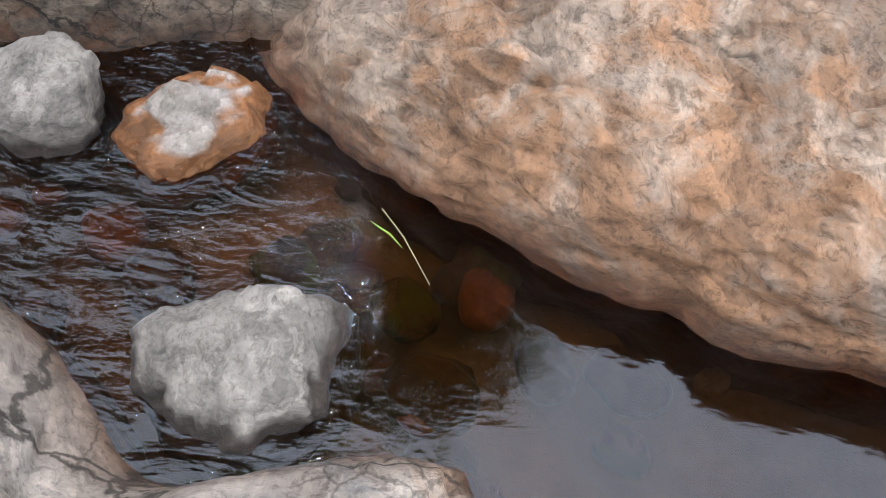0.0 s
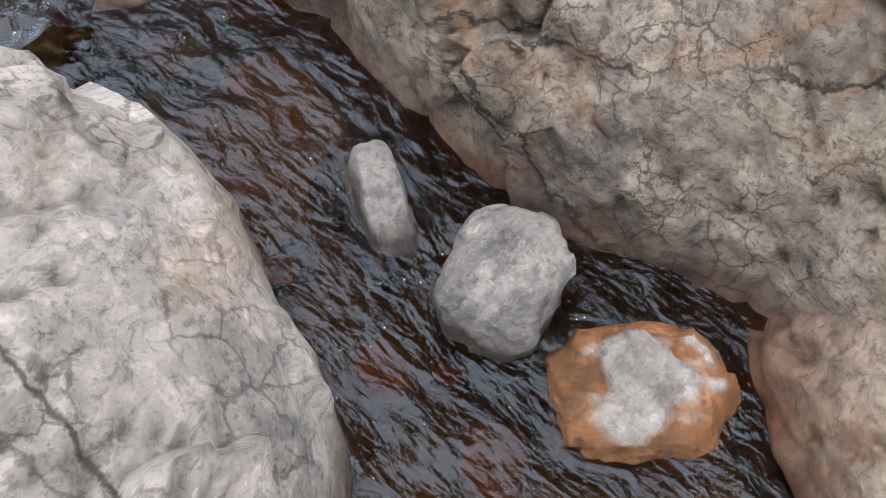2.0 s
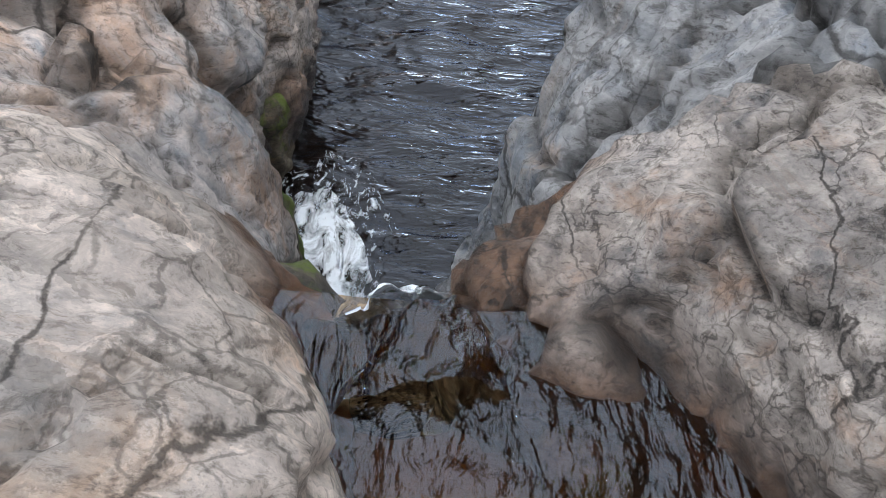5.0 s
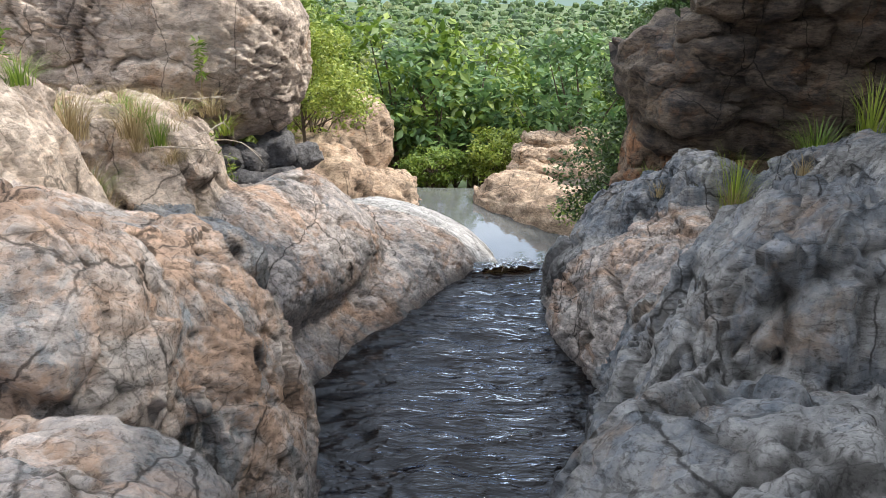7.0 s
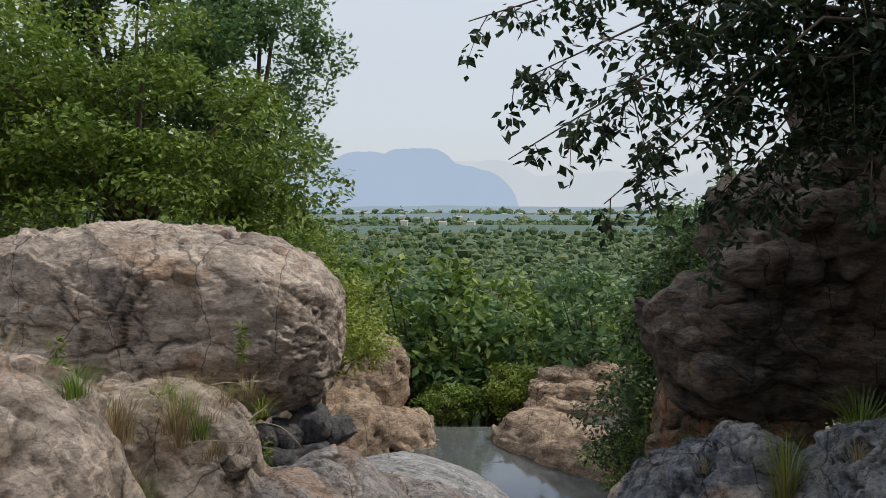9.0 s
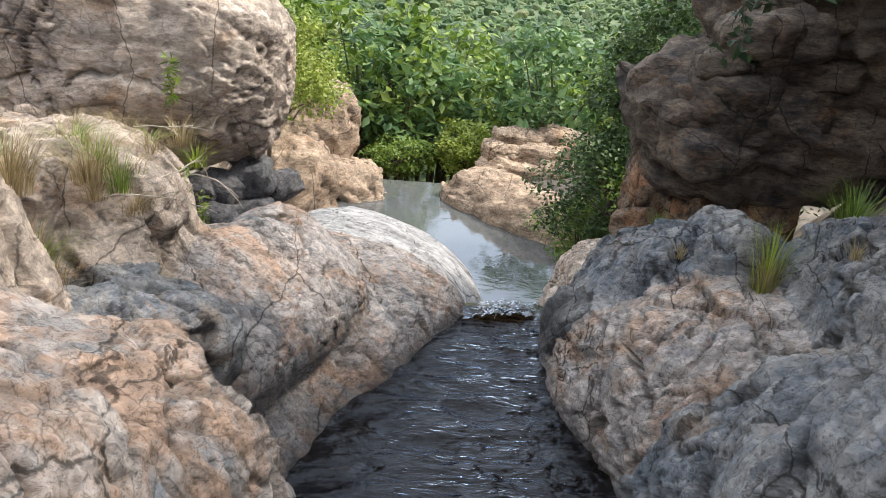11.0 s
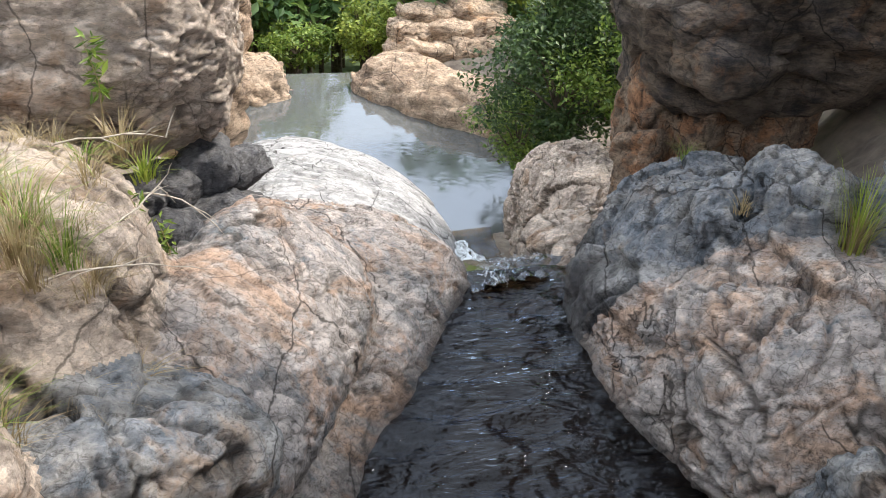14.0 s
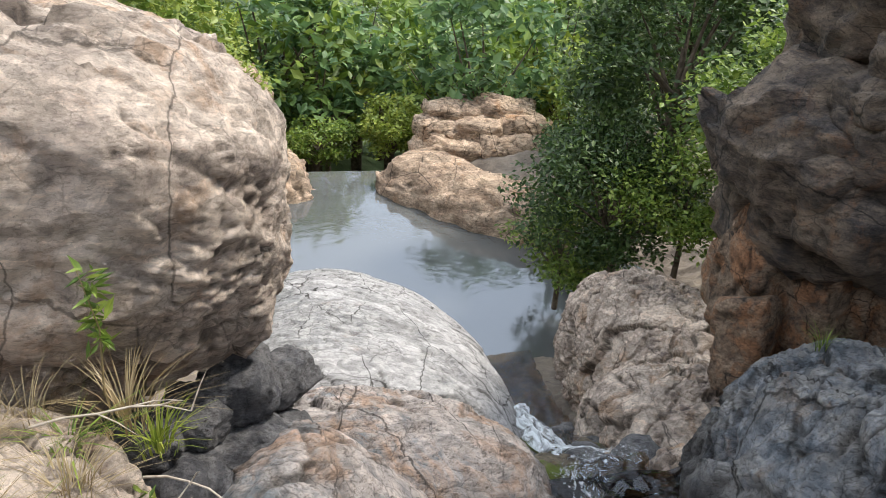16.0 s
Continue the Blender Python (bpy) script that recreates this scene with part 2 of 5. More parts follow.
def water_material(name, tint, wave, strength, flow=(1, 1, 1), rz=0, clear=0.5, ior=1.5, through_tint=(0.78, 0.62, 0.44), calm=None):
    n = Nodes(name)
    h1 = n.noise(wave, 4, 0.5, n.stretch(*flow, 0, 0, rz), 0.6)
    h2 = n.noise(wave * 4.1, 3, 0.5, n.stretch(*flow, 0, 0, rz), 0.4)
    b = n.add("ShaderNodeBump", Height=n.math("ADD", h1, n.math("MULTIPLY", h2, 0.22)), Strength=strength, Distance=0.4 / wave)
    if calm:
        along = n.add("ShaderNodeSeparateXYZ", Vector=n.pos).outputs[1]
        n.put(b.inputs["Strength"], n.math("ADD", 0.06, n.math("MULTIPLY", n.band(along, *calm), strength)))
    g = n.add("ShaderNodeBsdfGlossy", Roughness=0.025, Normal=b.outputs[0])
    g.inputs["Color"].default_value = (0.80, 0.86, 0.96, 1)
    d = n.add("ShaderNodeBsdfDiffuse", Color=(*tint, 1))
    tr = n.add("ShaderNodeBsdfTransparent", Color=(*through_tint, 1))
    body = n.add("ShaderNodeMixShader", Fac=clear)
    n.put(body.inputs[1], d.outputs[0])
    n.put(body.inputs[2], tr.outputs[0])
    fr = n.add("ShaderNodeFresnel", IOR=ior, Normal=b.outputs[0])
    mx = n.add("ShaderNodeMixShader", Fac=fr.outputs[0])
    n.put(mx.inputs[1], body.outputs[0])
    n.put(mx.inputs[2], g.outputs[0])
    n.put(n.out.inputs["Surface"], mx.outputs[0])
    return n.m


water_up = water_material("clear_stream_water", (0.006, 0.005, 0.004), 13, 1.0, (1, 0.45, 1), 25, 0.9, 1.5, (0.55, 0.34, 0.16), calm=(0.05, 0.55))
water_pool = water_material("dark_pool_water", (0.005, 0.004, 0.004), 4.2, 1.0, (0.5, 1.3, 1), 12, 0.25, 1.34, (0.42, 0.28, 0.17))
# Mirrored sky is put into this pale diffuse tint, besides the high ior.
water_far = water_material("calm_pool_water", (0.12, 0.125, 0.125), 1.5, 0.04, (1, 1, 1), 0, 0.1, 2.3)


def foam_sheet_material(name, scale, cover):
    n = Nodes(name)
    f = n.band(n.noise(scale, 5, 0.6, n.stretch(1, 0.5, 1), 0.9), 0.52 - cover, 0.74 - cover)
    n.bump(n.noise(scale * 3, 6, 0.7), 0.8, 0.03)
    tr = n.add("ShaderNodeBsdfTransparent")
    n.done((0.74, 0.78, 0.82), 0.4)
    mx = n.add("ShaderNodeMixShader", Fac=f)
    n.put(mx.inputs[1], tr.outputs[0])
    n.put(mx.inputs[2], n.b.outputs[0])
    n.put(n.out.inputs["Surface"], mx.outputs[0])
    return n.m


foam_dense, foam_thin = foam_sheet_material("dense_foam", 11, 0.16), foam_sheet_material("torn_foam", 24, 0.0)


def leaf_material(name, a, b, c):
    n = Nodes(name)
    r = n.add("ShaderNodeNewGeometry").outputs["Random Per Island"]
    col = n.ramp(r, [(0.0, a), (0.55, b), (1.0, c)])
    tl = n.add("ShaderNodeBsdfTranslucent", Color=col)
    n.put(n.b.inputs["Base Color"], col)
    n.b.inputs["Roughness"].default_value = 0.45
    mx = n.add("ShaderNodeMixShader", Fac=0.35)
    n.put(mx.inputs[1], n.b.outputs[0])
    n.put(mx.inputs[2], tl.outputs[0])
    n.put(n.out.inputs["Surface"], mx.outputs[0])
    return n.m


leaf_green = leaf_material("green_leaves", (0.07, 0.13, 0.02), (0.17, 0.26, 0.04), (0.32, 0.40, 0.08))
leaf_yellow = leaf_material("yellow_green_leaves", (0.14, 0.20, 0.03), (0.26, 0.33, 0.05), (0.42, 0.46, 0.09))
leaf_dark = leaf_material("dark_leaves", (0.03, 0.065, 0.02), (0.06, 0.11, 0.028), (0.12, 0.18, 0.05))
leaf_blue = leaf_material("blue_green_leaves", (0.06, 0.13, 0.05), (0.13, 0.23, 0.08), (0.22, 0.33, 0.11))
# Backlit shade of the cliff trees is put into these very low colours.
leaf_shade = leaf_material("shaded_broad_leaves", (0.012, 0.03, 0.012), (0.025, 0.05, 0.018), (0.05, 0.08, 0.03))
canopy_mat = Nodes("far_canopy")
canopy_mat.bump(canopy_mat.noise(1.6, 6, 0.7), 1.0, 0.9)
crown_tint = canopy_mat.ramp(canopy_mat.add("ShaderNodeNewGeometry").outputs["Random Per Island"], [(0.0, (0.06, 0.12, 0.04)), (0.4, (0.12, 0.20, 0.055)), (0.75, (0.22, 0.29, 0.08)), (1.0, (0.36, 0.37, 0.14))])
crown_tint = canopy_mat.mix(canopy_mat.band(canopy_mat.noise(0.012, 5, 0.65), 0.40, 0.60), canopy_mat.mix(1.0, crown_tint, (0.45, 0.55, 0.6), "MULTIPLY"), crown_tint)
canopy_mat = canopy_mat.done(canopy_mat.mix(canopy_mat.band(canopy_mat.noise(1.1, 7, 0.75), 0.36, 0.66), (0.035, 0.065, 0.025), crown_tint), 0.7)
leaf_dry = leaf_material("dry_straw", (0.22, 0.16, 0.08), (0.36, 0.28, 0.15), (0.50, 0.40, 0.24))
bark = Nodes("grey_brown_bark")
bark.bump(bark.noise(12, 6), 0.7, 0.02)
bark = bark.done(bark.ramp(bark.noise(8, 6), [(0.3, (0.05, 0.035, 0.025)), (0.7, (0.19, 0.15, 0.11))]), 0.9)


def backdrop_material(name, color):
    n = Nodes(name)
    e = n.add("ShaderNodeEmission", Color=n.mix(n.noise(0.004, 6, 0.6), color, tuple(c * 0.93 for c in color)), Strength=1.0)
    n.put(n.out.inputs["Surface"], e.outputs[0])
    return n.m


# Distance haze is put into these self-glowing colours, paler the farther they stand.
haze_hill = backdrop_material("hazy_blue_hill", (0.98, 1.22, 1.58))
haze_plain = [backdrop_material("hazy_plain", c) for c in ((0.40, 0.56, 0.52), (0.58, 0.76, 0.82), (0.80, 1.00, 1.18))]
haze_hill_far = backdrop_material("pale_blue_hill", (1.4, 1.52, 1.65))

# ---- building tools ----


def mesh_of(name, verts, faces, material, smooth=True):
    me = bpy.data.meshes.new(name)
    verts = np.asarray(verts, dtype=np.float32)
    faces = np.asarray(faces, dtype=np.int32)
    me.vertices.add(len(verts))
    me.vertices.foreach_set("co", verts.ravel())
    k = faces.shape[1]
    me.loops.add(faces.size)
    me.loops.foreach_set("vertex_index", faces.ravel())
    me.polygons.add(len(faces))
    me.polygons.foreach_set("loop_start", np.arange(0, faces.size, k, dtype=np.int32))
    me.polygons.foreach_set("loop_total", np.full(len(faces), k, dtype=np.int32))
    me.polygons.foreach_set("use_smooth", np.full(len(faces), smooth))
    me.update(calc_edges=True)
    me.materials.append(material)
    return me


SPHERES = {}


def sphere(level):
    if level not in SPHERES:
        bm = bmesh.new()
        bmesh.ops.create_icosphere(bm, subdivisions=level, radius=1)
        v = np.array([p.co[:] for p in bm.verts])
        f = np.array([[q.index for q in p.verts] for p in bm.faces])
        bm.free()
        SPHERES[level] = v, f
    v, f = SPHERES[level]
    return v.copy(), f


class Bulk:
    """The plain body of a rock, before wear: a rounded box at a pose."""

    def __init__(self, at, radii, turn, power):
        self.m = pose(*at, *turn)
        self.rot, self.at = np.array(self.m.to_3x3()), np.array(at)
        self.radii, self.power = np.array(radii), power

    def reach(self, w):
        """How far outside the body the world points w lie, about."""
        p = (w - self.at) @ self.rot
        f = (np.abs(p / self.radii) ** self.power).sum(1) ** (1 / self.power) + 1e-6
        return (1 - 1 / f) * np.linalg.norm(p, axis=1)


def cells(q, seed):
    """Split space into uneven cells: each point's tilt within its cell, and how near it lies to the cell's border."""
    i0 = np.floor(q).astype(np.int64)
    f1, f2, tilt = np.full(len(q), 9.0), np.full(len(q), 9.0), np.zeros(len(q))
    for dx in (-1, 0, 1):
        for dy in (-1, 0, 1):
            for dz in (-1, 0, 1):
                i = i0 + np.array([dx, dy, dz])
                r = np.stack([hash3(i[:, 0], i[:, 1], i[:, 2], seed + k) for k in range(3)], 1)
                off = q - (i + 0.5 + 0.42 * r)
                d = np.sqrt((off ** 2).sum(1))
                closer = d < f1
                f2 = np.where(closer, f1, np.minimum(f2, d))
                tilt = np.where(closer, (off * np.roll(r, 1, 1)).sum(1) + 0.35 * r[:, 0], tilt)
                f1 = np.where(closer, d, f1)
    return tilt, f2 - f1


GRAIN = np.array(Euler((radians(20), radians(35), radians(12))).to_matrix())


def relief(q, size, seed=7, folds=1.0, breaks=1.0, grain=GRAIN):
    """Wear of bedrock at the world points q: split faces, grooves along the grain, cracks. Returns the height and how far each point lies in a crack."""
    size = min(size, 1.2)
    u = q @ grain
    warp = q + 0.16 * np.stack([fbm(q * 1.7 + 9 * k, 3, seed + k) for k in range(3)], 1)
    t1, e1 = cells((warp @ grain) * np.array([1.2, 2.0, 2.6]), seed + 3)
    t2, e2 = cells((warp @ grain) * np.array([4.2, 6.5, 8.0]) + 0.3 * vnoise(q * 5.0, 4)[:, None], seed + 8)
    h = size * breaks * (0.13 * t1 + 0.03 * t2)
    g = fbm(u * np.array([0.55, 1.5, 3.4]) + 0.35 * vnoise(q * 1.3, 5)[:, None], 4, seed + 11, 0.55)
    h -= size * folds * 0.075 * np.clip(1 - np.abs(g) / 0.10, 0, 1)
    g2 = fbm(u * np.array([1.6, 4.5, 11.0]) + 0.5 * vnoise(q * 2.3, 6)[:, None], 3, seed + 21)
    h -= size * folds * 0.022 * np.clip(1 - np.abs(g2) / 0.2, 0, 1)
    h += size * (0.025 * fbm(q * 1.6, 3, seed + 30) + 0.014 * fbm(q * 7.0, 4, seed + 40, 0.6))
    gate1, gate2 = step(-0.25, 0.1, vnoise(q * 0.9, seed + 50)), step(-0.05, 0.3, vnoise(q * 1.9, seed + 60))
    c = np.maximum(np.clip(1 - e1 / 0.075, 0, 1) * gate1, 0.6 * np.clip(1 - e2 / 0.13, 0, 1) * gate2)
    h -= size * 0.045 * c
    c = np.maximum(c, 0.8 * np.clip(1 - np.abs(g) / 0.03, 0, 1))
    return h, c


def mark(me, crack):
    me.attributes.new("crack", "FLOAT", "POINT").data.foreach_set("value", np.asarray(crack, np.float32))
    return me


def rock_shape(radii, seed, power=2.6, amp=0.10, facets=6, level=5, layers=0.0, layer_turn=(20, 10, 0), wear=1.0):
    """A weathered rock round the origin: a rounded box, cut by planes and worn. Gives vertices, faces and cracks."""
    v, f = sphere(level)
    d = v / (np.abs(v) ** power).sum(1, keepdims=True) ** (1 / power)
    p = d * np.array(radii)
    rng = np.random.RandomState(seed)
    size = float(np.mean(radii))
    for _ in range(facets):
        nrm = rng.normal(size=3)
        nrm /= np.linalg.norm(nrm)
        reach = (p @ nrm).max() * rng.uniform(0.80, 0.96)
        over = np.maximum(p @ nrm - reach, 0)
        p -= np.outer(over * 0.92, nrm)
    nrm = p / np.array(radii) ** 2
    nrm /= np.linalg.norm(nrm, axis=1, keepdims=True)
    q = p + seed * 3.7
    h = amp * size * (0.8 * fbm(q * (1.3 / size), 3, seed) + 0.3 * fbm(q * (4.5 / size), 4, seed + 9))
    h += amp * 0.16 * fbm(q * 9.0, 4, seed + 5, 0.55) * min(size, 0.6)
    crack = np.zeros(len(p))
    if size > 0.3:
        more, crack = relief(q, size, seed + 2, 0.6 * wear, wear)
        h += more
    elif size > 0.06:
        h += 0.10 * size * cells(q * (1.6 / size), seed)[0] + 0.03 * size * cells(q * (4.0 / size), seed + 1)[0]
    if layers:
        turn = np.array(Euler([radians(a) for a in layer_turn]).to_matrix())
        w = (q @ turn)[:, 2] + 0.16 * fbm(q * 1.1, 3, seed + 31)
        saw = (w / layers) % 1.0
        h += 0.24 * layers * (np.abs(saw - 0.35) ** 0.5 - 0.5)
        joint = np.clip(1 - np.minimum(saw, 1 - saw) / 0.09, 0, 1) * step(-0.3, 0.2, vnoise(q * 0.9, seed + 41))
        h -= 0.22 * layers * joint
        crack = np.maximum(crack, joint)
    return p + nrm * h[:, None], f, crack


QUEUE = []


def rock(name, at, radii, turn=(0, 0, 0), material=None, seed=1, label="", group="", kind="", power=2.6, fuse=False, **kw):
    """A rock at a pose; with fuse it waits in the queue, to be grown together with its neighbours."""
    body = Bulk(at, radii, turn, power)
    if fuse:
        QUEUE.append((name, body, material, seed, label, group, kw))
        return None
    v, f, crack = rock_shape(radii, seed, power, **kw)
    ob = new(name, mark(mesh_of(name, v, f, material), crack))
    ob.matrix_world = body.m
    return tagged(ob, label, "rock" if max(radii) > 0.5 else "stone", group, kind)


def surface_z(x, y):
    """The height of the topmost fused rock at (x, y), about."""
    z = np.arange(2.0, -2.5, -0.02)
    w = np.stack([np.full_like(z, x), np.full_like(z, y), z], 1)
    inside = np.zeros(len(z), bool)
    for entry in QUEUE:
        inside |= entry[1].reach(w) < 0.0
    return float(z[inside.argmax()]) if inside.any() else float(ground_height(np.array([x]), np.array([y]))[0])


def union(w, entries, k=0.09):
    """How far outside the grown-together rocks the points w lie, and which rock is nearest."""
    total, best, which = np.zeros(len(w)), np.full(len(w), 1e9), np.zeros(len(w), int)
    y0, y1 = w[:, 1].min(), w[:, 1].max()
    for n, entry in entries:
        body = entry[1]
        if body.at[1] - body.radii.max() * 1.3 - 0.5 > y1 or body.at[1] + body.radii.max() * 1.3 + 0.5 < y0:
            continue
        d = body.reach(w)
        total += np.exp(np.clip(-d / k, -60, 60))
        which = np.where(d < best, n, which)
        best = np.minimum(best, d)
    return -k * np.log(total + 1e-30), which


def edge_shift(y, side):
    """Where the water's edge lies along a bank: x, the water's height and how firmly it holds, at each y."""
    if side < 0:
        x = lerp(y, [0.2, 0.57, 0.7, 0.92, 1.13, 1.35, 1.5, 1.7, 2.05, 4.6, 5.2, 6.0, 6.65, 7.65, 8.85, 10.1], [0.59, 0.64, 0.76, 1.0, 1.02, 1.09, 1.16, 1.06, 0.92, 0.2, 0.34, 0.28, 0.04, 0.5, 0.92, 1.5])
    else:
        x = lerp(y, [0.4, 0.74, 1.09, 1.4, 1.6, 2.02, 4.15, 4.6, 5.33, 6.1, 7.2, 7.8, 8.8, 9.7, 10.1], [1.67, 1.53, 1.41, 1.47, 1.52, 1.48, 1.68, 1.77, 2.07, 2.25, 2.43, 2.35, 2.1, 2.17, 2.22])
    z = np.where(y < 3, 0.035, -1.72)
    hold = step(-0.2, 0.4, y) * (1 - step(1.9, 2.3, y)) + step(3.7, 4.6, y) * (1 - step(10.0, 10.6, y))
    return x, z, hold


def bank(side, y0, y1, axis_y, axis_x, axis_z, low, high, far, fine_turn):
    """One bank of the gorge: its rocks grown together into one worn surface round an axis, then parted again along their joints."""
    entries = [(n, e) for n, e in enumerate(QUEUE) if (e[1].at[0] < 1.2) == (side < 0)]
    ys, turns = np.arange(y0, y1, 0.07), np.radians(np.arange(low, high, 1.2))
    reach = np.zeros((len(ys), len(turns)))
    steps_r = np.arange(0.15, far, 0.07)
    for i, y in enumerate(ys):
        ox, oz = np.interp(y, axis_y, axis_x), np.interp(y, axis_y, axis_z)
        c, sn = -side * np.cos(turns)[:, None], np.sin(turns)[:, None]
        w = np.stack([ox + c * steps_r, np.full((len(turns), len(steps_r)), y), oz + sn * steps_r], -1).reshape(-1, 3)
        d = union(w, entries)[0].reshape(len(turns), -1)
        inside = d < 0
        last = len(steps_r) - 1 - inside[:, ::-1].argmax(1)
        last = np.where(inside.any(1), np.minimum(last, len(steps_r) - 2), 0)
        k = np.arange(len(turns))
        a, b = d[k, last], d[k, last + 1]
        reach[i] = np.where(inside.any(1), steps_r[last] + 0.07 * np.clip(a / (a - b + 1e-9), 0, 1), 0.15)
    fy, ft = np.arange(y0, y1 - 0.08, 0.024), np.radians(np.arange(low, high - 1.3, fine_turn))
    u, v = (fy - y0) / 0.07, (np.degrees(ft) - low) / 1.2
    iu, iv = np.floor(u).astype(int), np.floor(v).astype(int)
    fu, fv = (u - iu)[:, None], (v - iv)[None]
    r = reach[iu][:, iv] * (1 - fu) * (1 - fv) + reach[iu + 1][:, iv] * fu * (1 - fv) + reach[iu][:, iv + 1] * (1 - fu) * fv + reach[iu + 1][:, iv + 1] * fu * fv
    for _ in range(2):
        r[1:-1] = 0.25 * r[:-2] + 0.5 * r[1:-1] + 0.25 * r[2:]
        r[:, 1:-1] = 0.25 * r[:, :-2] + 0.5 * r[:, 1:-1] + 0.25 * r[:, 2:]
    ox, oz = np.interp(fy, axis_y, axis_x)[:, None], np.interp(fy, axis_y, axis_z)[:, None]
    X, Z = ox - side * np.cos(ft)[None] * r, oz + np.sin(ft)[None] * r
    want, level, hold = edge_shift(fy, side)
    now = np.zeros(len(fy))
    for i in range(len(fy)):
        wet = Z[i] < level[i]
        now[i] = (X[i][wet].max() if side < 0 else X[i][wet].min()) if wet.any() else want[i]
    shift = np.clip(want - now, -0.45, 0.45) * hold
    shift = np.convolve(np.pad(shift, 9, mode="edge"), np.ones(19) / 19, "valid")
    depth = np.where(fy < 3, 0.22, 0.6)[:, None]
    X = X + shift[:, None] * np.exp(-np.clip(Z - level[:, None], 0, 9) ** 2 / depth ** 2)
    P = np.stack([X, np.broadcast_to(fy[:, None], X.shape), Z], -1)
    nrm = np.cross(np.gradient(P, axis=0), np.gradient(P, axis=1))
    nrm /= np.linalg.norm(nrm, axis=2, keepdims=True) + 1e-9
    if (nrm[:, :, 2].mean() < 0):
        nrm = -nrm
    flat = P.reshape(-1, 3)
    which = np.concatenate([union(row, entries)[1] for row in P])
    grain = np.array(Euler((radians(-12), radians(38 * -side), radians(18 * side))).to_matrix())
    h, crack = relief(flat, 0.9, 7 if side < 0 else 19, 0.8 if side < 0 else 1.3, 0.75 if side < 0 else 0.95, grain)
    calm = 1 - 0.75 * hold[:, None] * np.exp(-((Z - level[:, None]) / np.where(fy < 3, 0.30, 0.12)[:, None]) ** 2)
    worn = np.ones(len(QUEUE))
    for n, entry in entries:
        worn[n] = entry[6].get("wear", 1.0)
    worn = worn[which].reshape(X.shape)
    for _ in range(12):
        worn[1:-1] = (worn[:-2] + worn[1:-1] + worn[2:]) / 3
        worn[:, 1:-1] = (worn[:, :-2] + worn[:, 1:-1] + worn[:, 2:]) / 3
    flat = flat + nrm.reshape(-1, 3) * (h * calm.ravel() * worn.ravel())[:, None]
    idx = np.arange(len(flat)).reshape(X.shape)
    quads = np.stack([idx[:-1, :-1], idx[:-1, 1:], idx[1:, 1:], idx[1:, :-1]], -1).reshape(-1, 4)
    if side < 0:
        quads = quads[:, ::-1]
    G = flat.reshape(X.shape + (3,))
    n2 = np.cross(np.gradient(G, axis=0), np.gradient(G, axis=1)).reshape(-1, 3)
    n2 /= np.linalg.norm(n2, axis=1, keepdims=True) + 1e-9
    if n2[:, 2].mean() < 0:
        n2 = -n2
    owner = which[quads[:, 0]]
    for n, (name, body, material, seed, label, group, kw) in entries:
        mine = quads[owner == n]
        if len(mine) < 40:
            continue
        used, inv = np.unique(mine, return_inverse=True)
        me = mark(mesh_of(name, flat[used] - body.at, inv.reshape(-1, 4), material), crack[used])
        me.normals_split_custom_set_from_vertices(n2[used].tolist())
        ob = new(name, me)
        ob.matrix_world = pose(*body.at)
        tagged(ob, label, "rock", group)


def build_banks():
    bank(-1, -1.2, 18.6, [-1, 9, 12, 18], [-1.7, -1.7, -1.2, -0.6], [-2.9, -3.0, -4.4, -7.0], -35, 128, 5.2, 0.42)
    bank(1, -0.6, 17.6, [-1, 3, 6, 10, 15], [3.6, 3.9, 4.6, 4.9, 6.3], [-2.2, -2.8, -3.2, -4.0, -6.0], -30, 118, 5.2, 0.42)


def part(name, data, parent, label=""):
    ob = new(name, data)
    ob.parent = parent
    return tagged(ob, label)

# ---- ground ----


def channel(y):
    xc = lerp(y, [-3, 0, 2.4, 3.5, 5, 7, 9, 10.5, 13, 16, 20, 24, 28, 31], [1.2, 1.2, 1.15, 1.0, 1.2, 1.35, 1.55, 1.9, 2.6, 3.1, 3.0, 2.4, 1.6, 1.2])
    hw = lerp(y, [-3, 2.2, 3.5, 5, 7.5, 10, 12, 16, 20, 24, 28, 31], [0.45, 0.3, 0.5, 0.85, 1.0, 0.4, 0.4, 0.6, 2.3, 2.2, 1.3, 0.5])
    zb = lerp(y, [-8, 2.22, 2.5, 10.3, 12.2, 15.2, 19.5, 22, 28.5, 31, 34], [-0.1, -0.22, -2.4, -2.3, -3.2, -4.6, -6.35, -6.7, -6.7, -6.4, -8.0])
    return xc, hw, zb


